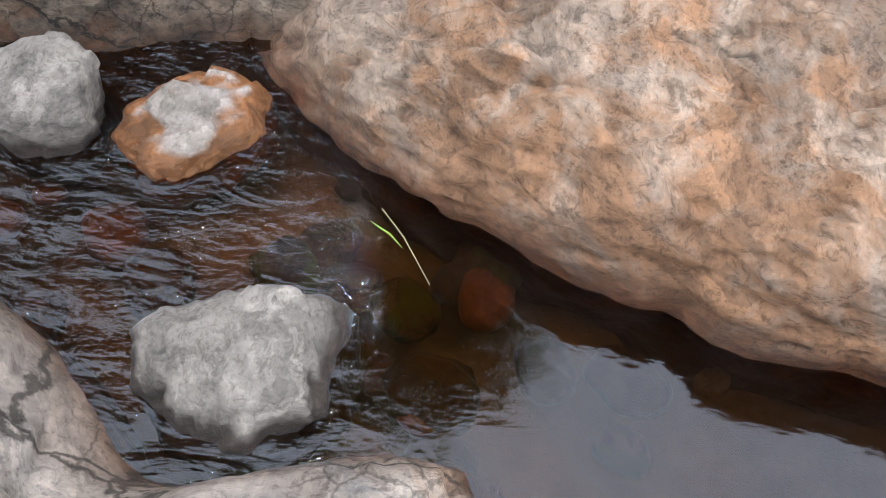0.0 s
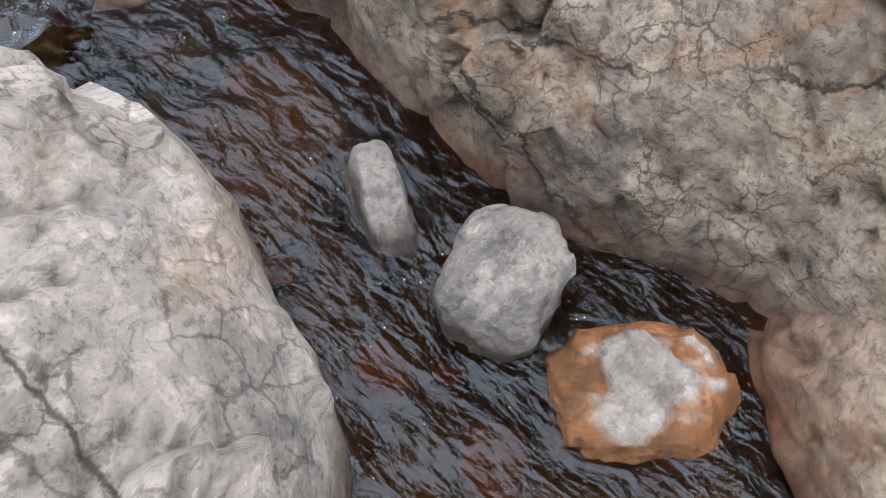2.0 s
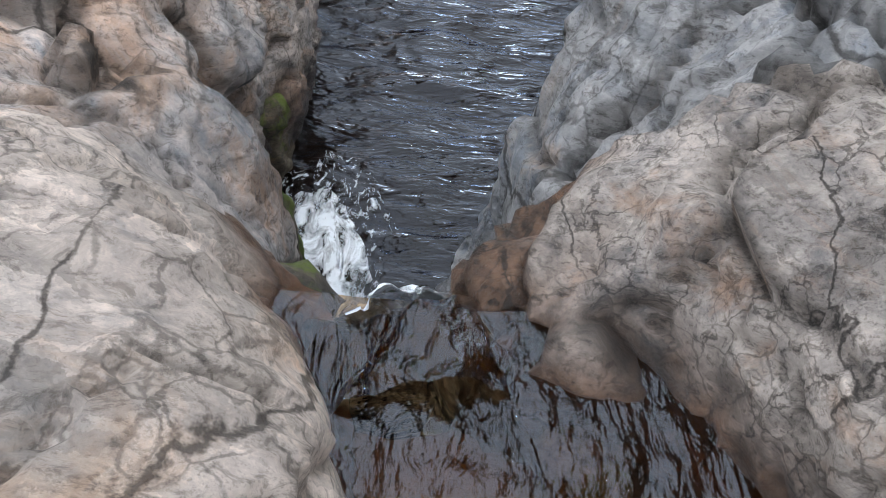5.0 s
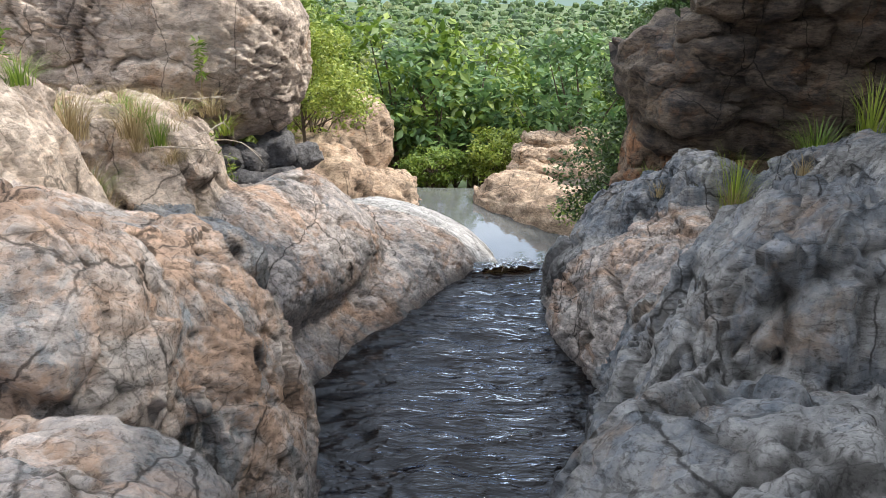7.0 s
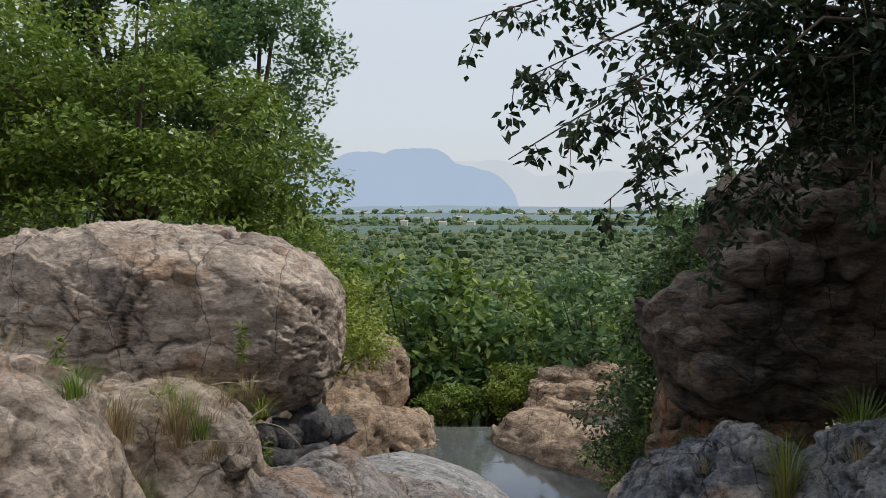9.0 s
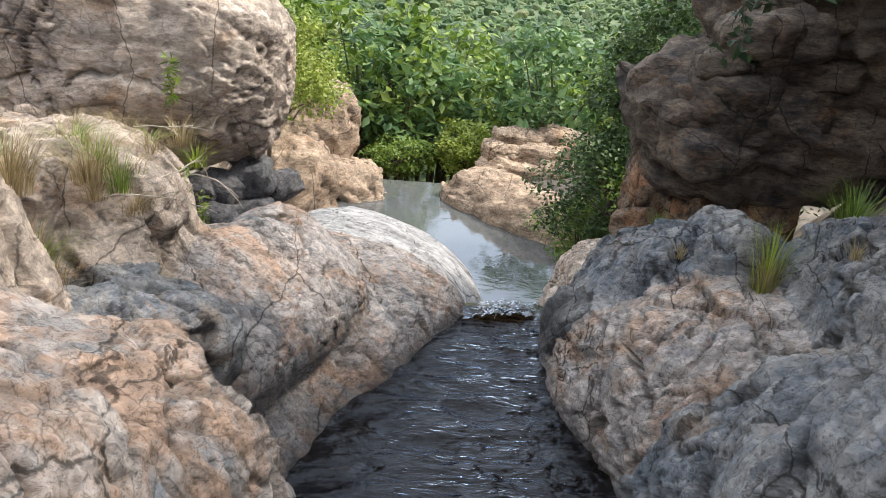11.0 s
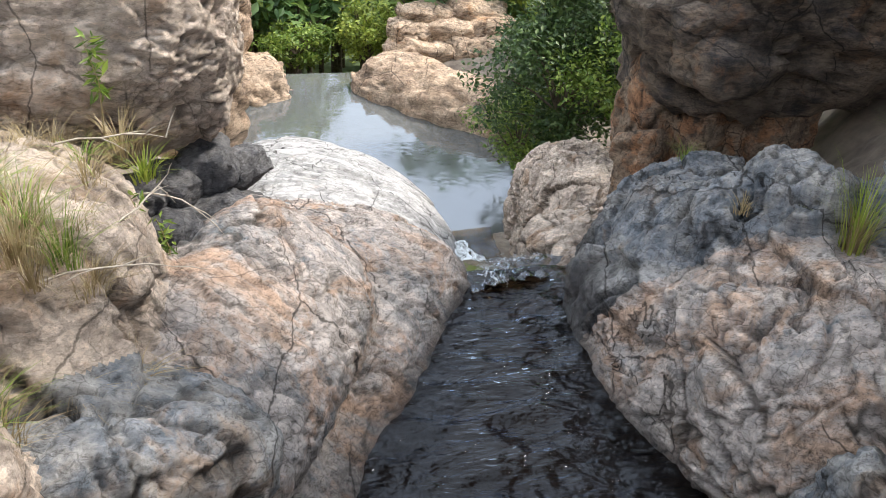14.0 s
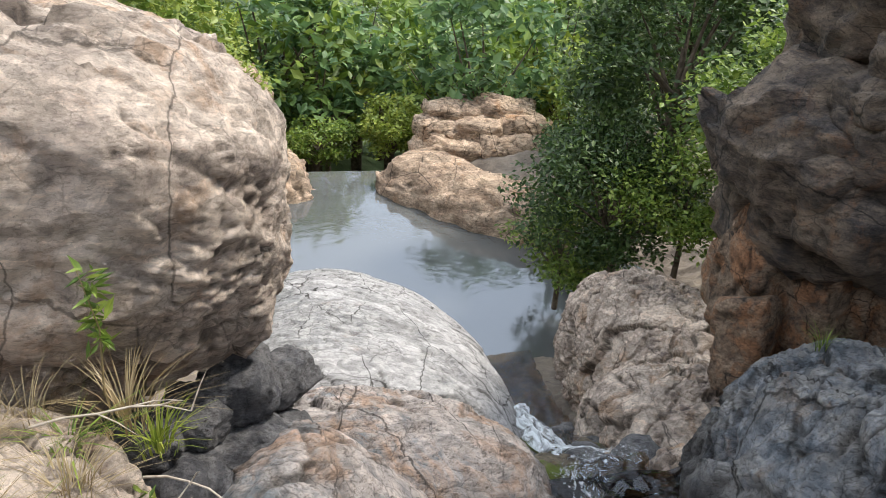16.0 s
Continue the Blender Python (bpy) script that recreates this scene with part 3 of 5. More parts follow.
def ground_height(x, y):
    xc, hw, zb = channel(y)
    side = x - xc
    off = np.maximum(np.abs(side) - hw, 0)
    easy = lerp(y, [-8, 1.0, 10.0, 12.2, 15.2, 19.5, 22, 28.5, 31, 34], [-0.1, -0.2, -2.3, -3.2, -4.6, -6.35, -6.7, -6.7, -6.4, -8.0])
    zb = zb + (easy - zb) * step(0.6, 2.2, off)
    slope = lerp(y, [2, 4, 10, 14, 19, 23], [0.42, 0.62, 0.62, 0.55, 0.4, 0.12])
    left = np.where(side < 0, 1.0, 0.0)
    bank = np.minimum(off * slope, 1.6 + 0.25 * off) + np.maximum(off - 3.2, 0) * (0.10 + 0.25 * (1 - left)) * (1 - 0.7 * step(18, 23, y))
    z = zb + bank
    down = lerp(y, [31, 50, 120, 290, 600, 1000, 2000, 4700], [-8.0, -13, -29, -40, -52, -60, -65, -65])
    down = down + 0.9 * np.clip(-x - 0.08 * y - 6, 0, 60) * step(40, 120, y) * (1 - step(300, 800, y)) + 0.35 * np.clip(x - 0.25 * y - 8, 0, 60) * step(40, 120, y) * (1 - step(300, 800, y))
    z = z * (1 - step(31, 37, y)) + down * step(31, 37, y)
    lift = np.clip(np.hypot(x, y) - 30, 0, 200)
    return z + np.where(y < 5, 0.15 * lift, 0.0)


def spaced(lo, hi, pitch, far_lo, far_hi):
    inner = list(np.arange(lo, hi, pitch))
    out, v, s = [], hi, pitch
    while v < far_hi:
        out.append(v)
        s *= 1.13
        v += s
    low, v, s = [], lo, pitch
    while v > far_lo:
        s *= 1.13
        v -= s
        low.append(v)
    return np.array(low[::-1] + inner + out)


gx, gy = spaced(-5, 9, 0.09, -4000, 4000), spaced(-3, 28, 0.09, -300, 4700)
X, Y = np.meshgrid(gx, gy)
pts = np.stack([X.ravel(), Y.ravel(), np.zeros(X.size)], 1)
gz = ground_height(pts[:, 0], pts[:, 1])
near = 1 - step(40, 90, np.hypot(pts[:, 0], pts[:, 1]))
gz += near * (0.12 * fbm(pts * 1.1, 4, 3) + 0.05 * fbm(pts * 5.0, 3, 8)) + (1 - near) * 2.0 * fbm(pts * 0.02, 3, 4)
pts[:, 2] = gz
n0, n1 = len(gy), len(gx)
idx = np.arange(n0 * n1).reshape(n0, n1)
quads = np.stack([idx[:-1, :-1], idx[:-1, 1:], idx[1:, 1:], idx[1:, :-1]], -1).reshape(-1, 4)
ground = tagged(new("ground", mesh_of("ground", pts, quads, ground_mat)), "stony soil and bedrock falling to a wooded plain", "ground", kind="structure")

# ---- water ----


def sheet(name, x0, x1, y0, y1, z, pitch, material, label, wave=0.0, scale=6.0, slope=0.0, still=(-9.0, -8.0)):
    xs, ys = np.arange(x0, x1, pitch), np.arange(y0, y1, pitch)
    a, b = np.meshgrid(xs, ys)
    p = np.stack([a.ravel(), b.ravel(), np.zeros(a.size)], 1)
    p[:, 2] = z + slope * (p[:, 1] - y0)
    if wave:
        w = p * np.array([scale * 0.55, scale, 1]) + 0.6 * vnoise(p * 1.7, 4)[:, None]
        p[:, 2] += wave * step(*still, p[:, 1]) * (0.6 * fbm(w, 2, 7) + 0.3 * (1 - 2 * np.abs(fbm(w * 0.7, 2, 9))))
    k = np.arange(a.size).reshape(a.shape)
    q = np.stack([k[:-1, :-1], k[:-1, 1:], k[1:, 1:], k[1:, :-1]], -1).reshape(-1, 4)
    return tagged(new(name, mesh_of(name, p, q, material)), label, "water", kind="structure")


sheet("water_upper", -0.2, 2.3, -2.2, 2.34, 0.035, 0.016, water_up, "clear brown stream water running between rocks", 0.013, 13, still=(0.0, 0.55))
sheet("water_pool", -0.6, 3.4, 2.7, 10.75, -1.72, 0.022, water_pool, "dark rippled water of a narrow rock pool", 0.036, 5.2)
sheet("water_far", -3.5, 9.0, 18.9, 31.0, -6.2, 0.2, water_far, "calm lower rock pool with sky reflection in its pale tint", 0.0, 2)

# ---- rocks round the upper stream ----
BANK = "weathered rocks of the stream banks"
LEFT = "pale pinkish weathered bank rock with dark cracks"
WALL = "brown cracked wall rock beside the stream"
rock("bank_rock", (0.14, 1.56, -0.38), (0.89, 0.82, 0.89), (0, 4, 42), rock_pale, 11, LEFT, BANK, wear=0.7, power=3.6, fuse=True)
rock("bank_rock", (-0.07, 1.08, -0.46), (0.98, 0.62, 0.92), (0, 3, 16), rock_pale, 12, LEFT, BANK, wear=0.7, power=4.0, fuse=True)
rock("bank_rock", (0.14, 0.20, -0.40), (0.50, 0.60, 0.62), (0, 0, 10), rock_pale, 13, LEFT, BANK, power=3.8, fuse=True)
rock("bank_rock", (-0.90, 0.20, -0.35), (0.90, 1.10, 0.60), (0, 0, 8), rock_pale, 14, LEFT, BANK, power=2.8, fuse=True)
rock("boulder", (1.53, -0.57, 0.05), (0.47, 1.17, 0.40), (-8, -12, -20), rock_tan, 21, "large tan rusty boulder leaning over the stream", power=2.9, amp=0.045, facets=5, wear=0.6, level=6)
rock("stream_stone", (0.77, 0.31, 0.0), (0.17, 0.21, 0.14), (0, 6, 20), rock_stone, 22, "grey angular stone standing in shallow water", amp=0.12, facets=8, level=5)
rock("stream_stone", (1.37, 0.94, 0.05), (0.155, 0.115, 0.115), (0, 0, 15), rock_stone, 23, "grey block of stone standing in the stream", power=4.5, amp=0.05, facets=7, level=5)
rock("stream_stone", (1.355, 1.27, 0.0), (0.055, 0.15, 0.10), (14, 0, -28), rock_stone, 24, "narrow grey slab standing in the stream", power=4.5, amp=0.05, facets=4, level=5)
rock("stream_stone", (1.39, 0.60, 0.0), (0.19, 0.15, 0.10), (0, 0, -35), rock_orange, 25, "flat stone with an orange wet rim", power=3.0, amp=0.08, facets=7, level=5)
rock("wall_rock", (2.21, 1.35, -0.41), (0.87, 0.68, 0.98), (0, 16, 4), rock_brown, 31, WALL, BANK, power=2.6, fuse=True)
rock("wall_rock", (2.41, 0.46, -0.17), (0.77, 0.63, 1.08), (0, 16, -12), rock_brown, 32, WALL, BANK, power=3.0, fuse=True)
rock("wall_rock", (2.16, 2.24, -0.62), (0.82, 0.75, 1.05), (0, 12, 10), rock_lip, 33, WALL, BANK, power=3.0, fuse=True)
rock("wall_rock", (3.20, 0.80, -0.10), (1.00, 1.90, 1.30), (0, 10, 0), rock_brown, 34, WALL, BANK, power=2.6, fuse=True)
rock("lip_rock", (1.38, 2.42, -0.22), (0.24, 0.26, 0.32), (0, 0, 10), rock_lip, 35, "rounded brown rock at the lip of the fall", BANK, fuse=True)

rock("bank_rock", (0.69, 0.71, -0.13), (0.24, 0.20, 0.23), (0, 0, 30), rock_pale, 15, "small pale rock at the water's edge", BANK, fuse=True)
rock("bank_rock", (0.42, 2.15, -0.50), (0.50, 0.42, 0.62), (0, 4, 10), rock_pale, 16, "pale saddle of rock between two bank rocks", BANK, power=3.2, wear=0.5, fuse=True)

# ---- rocks round the narrow pool ----
rock("bank_rock", (-0.31, 2.59, -0.91), (1.01, 0.86, 1.20), (0, 4, -14), rock_bank, 41, "pale pink bank rock above the fall", BANK, wear=0.8, power=3.0, fuse=True)
rock("bank_rock", (-0.29, 3.32, -0.96), (0.74, 0.74, 1.28), (0, 4, 0), rock_bank, 40, "pale bank rock between two domes", BANK, power=2.8, fuse=True)
rock("bank_rock", (-1.17, 4.48, -0.81), (0.99, 0.71, 1.71), (0, 8, 0), rock_dome, 42, "rounded pale orange bank rock above the pool", BANK, power=2.8, fuse=True)
rock("bank_rock", (-1.20, 5.34, -1.42), (1.49, 1.15, 1.97), (0, 8, 6), rock_dome, 43, "rounded pale dome of bank rock", BANK, power=2.6, fuse=True)
rock("bank_rock", (-0.72, 7.97, -2.76), (1.65, 2.09, 1.47), (0, 8, -10), rock_bank, 44, "great sloping slab of pale cracked rock", BANK, wear=0.7, power=2.4, fuse=True)
rock("bank_rock", (-0.75, 8.67, -1.34), (0.82, 1.65, 0.99), (0, 36, -20), rock_bank, 48, "great sloping slab of pale cracked rock", BANK, wear=0.7, power=4.2, fuse=True)
rock("bank_rock", (-0.00, 10.24, -2.67), (1.66, 1.95, 1.64), (0, 6, -24), rock_bank, 45, "sloping slab of pale cracked rock at the pool's end", BANK, wear=0.7, power=2.5, fuse=True)
rock("bank_rock", (-0.92, 7.22, -0.48), (0.62, 0.48, 0.39), (0, 8, 20), rock_grey, 46, "dark grey rock lying on the slab", BANK, power=2.8, fuse=True)
rock("slab_rock", (0.35, 14.1, -3.75), (2.0, 3.7, 1.7), (-12, 18, -6), rock_slab, 47, "smooth pale grey slab sloping down to the lower pool", BANK, wear=0.3, power=2.4, fuse=True)
rock("bank_rock", (2.36, 3.17, -1.15), (1.10, 1.11, 1.65), (0, 8, 6), rock_grey, 51, "grey and pink layered bank rock", BANK, power=2.7, fuse=True)
rock("bank_rock", (2.95, 4.75, -0.97), (1.09, 0.74, 1.87), (0, 10, 0), rock_grey, 52, "grey and pink layered bank rock", BANK, power=2.7, fuse=True)
rock("bank_rock", (3.52, 5.96, -1.53), (1.23, 0.96, 1.75), (0, 10, -10), rock_grey, 53, "grey rounded bank rock with dark wet foot", BANK, power=2.6, fuse=True)
rock("bank_rock", (3.80, 8.17, -2.37), (1.60, 1.51, 1.93), (0, 10, -6), rock_bank, 54, "grey rounded bank rock with dark wet foot", BANK, power=2.6, fuse=True)
rock("bank_rock", (4.05, 10.0, -2.0), (1.45, 1.0, 1.45), (0, 10, 0), rock_grey, 55, "grey and rusty bank rock beside the pool's end", BANK, power=3.6, fuse=True)
rock("bank_rock", (3.95, 12.5, -3.6), (1.2, 1.5, 1.2), (0, 10, 0), rock_boulder, 56, "grey bank rock above the rapid", BANK, power=2.7, fuse=True)
rock("bank_rock", (5.05, 15.0, -3.95), (1.30, 2.3, 1.25), (0, 12, 6), rock_boulder, 57, "pale brown bank rock above the lower pool", BANK, power=2.6, fuse=True)
rock("bank_rock", (4.82, 6.19, -0.90), (1.09, 3.30, 1.50), (0, 14, 0), rock_grey, 58, "grey bank rock rising from the pool", BANK, power=2.6, fuse=True)
rock("bank_rock", (3.30, 9.45, -1.10), (0.38, 0.42, 0.75), (0, 14, -20), rock_grey, 641, "blue-grey buttress of split bank rock", BANK, power=4.0, fuse=True)
rock("bank_rock", (3.75, 9.15, -0.75), (0.36, 0.42, 0.75), (0, 10, 15), rock_grey, 642, "blue-grey buttress of split bank rock", BANK, power=4.0, fuse=True)
rock("bank_rock", (3.2, 10.8, -2.4), (0.62, 0.6, 0.6), (0, 8, 10), rock_boulder, 643, "low tan shelf of rock beside the rapid", BANK, power=3.4, fuse=True)
rock("bank_rock", (2.62, 6.6, -1.35), (0.42, 0.40, 0.85), (0, 18, -25), rock_grey, 644, "wet grey rib of bank rock", BANK, power=3.4, fuse=True)
rock("bank_rock", (2.75, 5.45, -0.85), (0.50, 0.36, 0.95), (0, 20, -30), rock_grey, 645, "grey rib of bank rock above the pool", BANK, power=3.4, fuse=True)
rock("bank_rock", (-1.85, 8.3, -0.35), (1.0, 0.95, 1.02), (0, 0, 0), rock_boulder, 61, "brown rock below the great boulder", BANK, power=2.8, fuse=True)
rock("bank_rock", (-1.75, 6.50, -0.35), (0.60, 0.60, 0.75), (0, 0, 30), rock_boulder, 59, "brown rock beside the pale dome", BANK, power=2.8, fuse=True)
rock("bank_rock", (-2.22, 6.36, -0.12), (0.94, 0.91, 1.40), (0, 0, 20), rock_boulder, 62, "brown rock among dry grass", BANK, power=2.8, fuse=True)
rock("great_boulder", (-2.35, 10.4, 0.92), (1.98, 1.35, 1.02), (0, 5, 4), rock_boulder, 63, "great brown boulder with a dark weathered end", power=3.2, amp=0.05, facets=9, wear=0.5, level=7)

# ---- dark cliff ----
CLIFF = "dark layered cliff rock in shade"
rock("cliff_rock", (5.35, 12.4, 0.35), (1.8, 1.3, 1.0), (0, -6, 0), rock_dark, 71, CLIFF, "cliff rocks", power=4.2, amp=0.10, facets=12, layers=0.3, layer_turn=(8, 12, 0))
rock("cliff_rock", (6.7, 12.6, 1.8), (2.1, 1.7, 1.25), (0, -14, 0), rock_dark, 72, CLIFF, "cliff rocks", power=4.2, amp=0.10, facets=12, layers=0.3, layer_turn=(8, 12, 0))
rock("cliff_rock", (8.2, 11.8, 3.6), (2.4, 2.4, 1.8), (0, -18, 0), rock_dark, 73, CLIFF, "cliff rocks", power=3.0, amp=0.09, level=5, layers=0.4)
# Two out-of-view masses added to close the right side and block low sky.
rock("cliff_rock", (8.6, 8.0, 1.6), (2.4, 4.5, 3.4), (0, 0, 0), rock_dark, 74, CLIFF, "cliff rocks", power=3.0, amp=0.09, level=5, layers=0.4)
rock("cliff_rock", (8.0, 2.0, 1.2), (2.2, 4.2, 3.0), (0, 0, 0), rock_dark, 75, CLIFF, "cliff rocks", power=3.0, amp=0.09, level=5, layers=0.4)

COLUMN = "red-brown split rock at the cliff's foot"
for i, (cx, cy, cz, r, h) in enumerate([(3.95, 12.1, -0.75, 0.28, 0.75), (4.35, 11.75, -0.85, 0.26, 0.62), (4.75, 11.9, -0.7, 0.3, 0.72), (4.2, 12.5, -0.6, 0.35, 0.9), (5.2, 11.7, -0.75, 0.35, 0.6), (3.75, 11.75, -1.2, 0.24, 0.5)]):
    rock("cliff_column", (cx, cy, cz), (r, r * 1.1, h), (4 * i - 8, 6, 25 * i), rock_red, 90 + i, COLUMN, "split rocks at the cliff's foot", power=4.5, amp=0.07, facets=8, level=5)
rng = np.random.RandomState(33)
for i in range(70):
    z = rng.uniform(-0.2, 3.6)
    edge = float(np.interp(z, [-0.5, 0.4, 1.1, 1.7, 2.3, 2.8, 4.0], [3.9, 3.75, 3.85, 4.6, 4.9, 5.5, 6.3]))
    x = edge + 0.35 + abs(rng.normal()) * 0.9
    r = rng.uniform(0.2, 0.42)
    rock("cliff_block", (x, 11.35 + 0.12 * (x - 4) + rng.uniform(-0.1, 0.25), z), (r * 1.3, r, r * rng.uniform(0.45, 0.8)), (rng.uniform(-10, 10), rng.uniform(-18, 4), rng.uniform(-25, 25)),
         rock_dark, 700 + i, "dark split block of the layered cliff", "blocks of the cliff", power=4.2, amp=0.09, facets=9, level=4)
build_banks()

# ---- rocks of the lower pool ----
FAR = "warm sunlit rocks round the lower pool"
rock("far_rock", (5.0, 27.8, -6.45), (3.9, 1.45, 1.25), (0, 0, -52), rock_far, 81, "long sunlit orange rock at the water's edge", FAR, power=3.0, amp=0.06)
for i, (cx, cy, cz, rx, rz) in enumerate([(5.2, 31.6, -5.75, 1.3, 0.5), (7.2, 31.4, -5.7, 1.3, 0.55), (4.9, 32.2, -5.2, 0.8, 0.4), (6.2, 32.1, -5.15, 0.9, 0.42), (7.8, 32.1, -5.1, 1.0, 0.45), (5.6, 32.8, -4.75, 1.1, 0.35), (7.4, 32.8, -4.7, 1.2, 0.36)]):
    rock("far_block", (cx, cy, cz), (rx, 0.9, rz), (0, 3, 8 * (i % 3) - 8), rock_far, 86 + i, "rounded block of a sunlit orange rock stack", FAR, power=3.4, amp=0.06, facets=6, level=5)
rock("far_rock", (-2.5, 24.2, -4.9), (1.5, 3.2, 2.0), (0, 20, 14), rock_far, 79, "sunlit orange rock sloping to the lower pool", FAR, power=2.7, amp=0.09, layers=0.5, layer_turn=(20, 30, 0))
rock("far_rock", (-0.9, 30.2, -6.4), (1.5, 2.4, 1.2), (0, 14, 20), rock_far, 83, "sloping sunlit orange rock", FAR, power=2.8, amp=0.08, layers=0.4)
rock("far_rock", (-2.7, 31.8, -5.2), (1.9, 2.0, 2.6), (0, 22, 20), rock_far, 84, "steep sunlit orange rock", FAR, power=2.6, amp=0.09, layers=0.5)

# ---- vegetation tools ----


def tube(points, radii, sides=6):
    """A tapered tube along points: vertices and quads."""
    pts_, verts, quads_ = [Vector(p) for p in points], [], []
    for i, p in enumerate(pts_):
        d = (pts_[min(i + 1, len(pts_) - 1)] - pts_[max(i - 1, 0)]).normalized()
        a = d.orthogonal().normalized()
        b = d.cross(a)
        for k in range(sides):
            w = 2 * math.pi * k / sides
            verts.append(p + (a * math.cos(w) + b * math.sin(w)) * radii[i])
    for i in range(len(pts_) - 1):
        for k in range(sides):
            a, b = i * sides + k, i * sides + (k + 1) % sides
            quads_.append((a, b, b + sides, a + sides))
    return [tuple(v) for v in verts], quads_


def tubes(name, list_of, material, sides=6):
    V, Q = [], []
    for points, radii in list_of:
        v, q = tube(points, radii, sides)
        Q += [tuple(i + len(V) for i in f) for f in q]
        V += v
    return mesh_of(name, V, Q, material)


def leaves(name, centres, size, rng, material, droop=0.3, narrow=0.45, vary=0.35, flat=False):
    """Folded pointed leaves, one at each row of centres, each a little mesh island."""
    n = len(centres)
    d = rng.normal(size=(n, 3))
    d[:, 2] = d[:, 2] * 0.6 - droop
    d /= np.linalg.norm(d, axis=1, keepdims=True)
    up = rng.normal(size=(n, 3)) * 0.55 + np.array([0, 0, 1.0])
    s = np.cross(d, up)
    s /= np.linalg.norm(s, axis=1, keepdims=True) + 1e-6
    nrm = np.cross(s, d)
    L = (size * (1 + vary * rng.uniform(-1, 1, n)))[:, None]
    w = L * narrow * 0.5
    a = centres
    m = centres + d * L * 0.5 - nrm * L * 0.06
    tip = centres + d * L
    lft, rgt = centres + d * L * 0.45 + s * w + nrm * L * 0.05, centres + d * L * 0.45 - s * w + nrm * L * 0.05
    if flat:
        V = np.stack([a, lft, tip, rgt], 1).reshape(-1, 3)
        return mesh_of(name, V, np.arange(n * 4).reshape(n, 4), material, False)
    V = np.stack([a, lft, tip, rgt, m], 1).reshape(-1, 3)
    k = np.arange(n)[:, None] * 5
    F = np.concatenate([k + np.array([[0, 4, 1]]), k + np.array([[1, 4, 2]]), k + np.array([[0, 3, 4]]), k + np.array([[3, 2, 4]])], 0)
    return mesh_of(name, V, F, material, False)


def crown_points(rng, n, centre, radii, clusters=26, spread=0.36):
    c = rng.normal(size=(clusters, 3))
    c /= np.linalg.norm(c, axis=1, keepdims=True)
    c *= (rng.uniform(0.35, 1.0, clusters) ** 0.6)[:, None]
    c[:, 2] = np.where(c[:, 2] < -0.55, -0.55, c[:, 2])
    size = rng.uniform(0.6, 1.25, clusters) * spread
    which = rng.randint(0, clusters, n)
    o = rng.normal(size=(n, 3))
    o /= np.linalg.norm(o, axis=1, keepdims=True)
    o *= (rng.uniform(0.2, 1.0, n) ** 0.5)[:, None]
    o[:, 2] *= 0.75
    return np.array(centre) + (c[which] + o * size[which][:, None]) * np.array(radii), np.array(centre) + c * np.array(radii)


def tree(name, at, height, radii, material, n, leaf, seed, label, category="tree", group="", trunk=0.12, lean=(0, 0), droop=0.3, clusters=26, spread=0.36, narrow=0.5):
    rng = np.random.RandomState(seed)
    root = tagged(new(name), label, category, group)
    root.matrix_world = pose(*at)
    top = Vector((lean[0], lean[1], height))
    pts_, hubs = crown_points(rng, n, top, radii, clusters, spread)
    limbs = [([(0, 0, -0.4), (0.08 * height * 0.2, 0, height * 0.3), tuple(top * 0.62), tuple(top)], [trunk * 1.3, trunk, trunk * 0.7, trunk * 0.3])]
    for h in hubs[:: max(1, len(hubs) // 16)]:
        s = top * rng.uniform(0.35, 0.75)
        mid = (s + Vector(h)) / 2 + Vector((0, 0, 0.1 * height * rng.uniform(0, 1)))
        limbs.append(([tuple(s), tuple(mid), tuple(h)], [trunk * 0.45, trunk * 0.25, trunk * 0.08]))
    part("trunk", tubes("trunk", limbs, bark), root)
    part("crown", leaves("crown", pts_, leaf, rng, material, droop, narrow, flat=True), root)
    return root


def tuft(name, at, n, length, spread, material, seed, label, category="grass", width=0.006, curl=0.5, up=1.0):
    """A tuft of thin arching blades."""
    rng = np.random.RandomState(seed)
    V, F = [], []
    for i in range(n):
        a, r = rng.uniform(0, 6.283), rng.uniform(0, spread * 0.35)
        out = np.array([math.cos(a), math.sin(a), 0])
        base = out * r
        L, lean_ = length * rng.uniform(0.45, 1.0), rng.uniform(0.1, 1.0) * spread
        side = np.array([-out[1], out[0], 0]) * width * rng.uniform(0.6, 1.3)
        k = len(V)
        for j in range(5):
            u = j / 4
            p = base + out * lean_ * u * u + np.array([0, 0, L * up * (u - curl * 0.5 * u ** 3)])
            wv = side * (1 - u * 0.92)
            V += [p - wv, p + wv]
        F += [(k + 2 * j, k + 2 * j + 1, k + 2 * j + 3, k + 2 * j + 2) for j in range(4)]
    ob = new(name, mesh_of(name, V, F, material, False))
    ob.matrix_world = pose(*at)
    return tagged(ob, label, category)


# ---- far country ----
JUNGLE = "trees of the wooded valley"
kinds = []
for k, (mat, leaf, rad, hgt) in enumerate([(leaf_green, 0.36, (2.3, 2.3, 2.0), 4.2), (leaf_yellow, 0.33, (2.0, 2.2, 1.7), 3.4), (leaf_green, 0.36, (2.6, 2.4, 2.4), 4.8),
                                           (leaf_blue, 0.36, (2.2, 2.4, 2.2), 4.4), (leaf_yellow, 0.30, (1.7, 1.8, 1.5), 2.8)]):
    kinds.append((mat, leaf, rad, hgt))
words = ["green broad-leaved tree of the valley", "yellow-green leafy tree of the valley", "tall green dense tree of the valley", "blue-green leafy tree of the valley", "small yellow-green bushy tree of the valley"]
rng = np.random.RandomState(5)
protos, spots = [], []
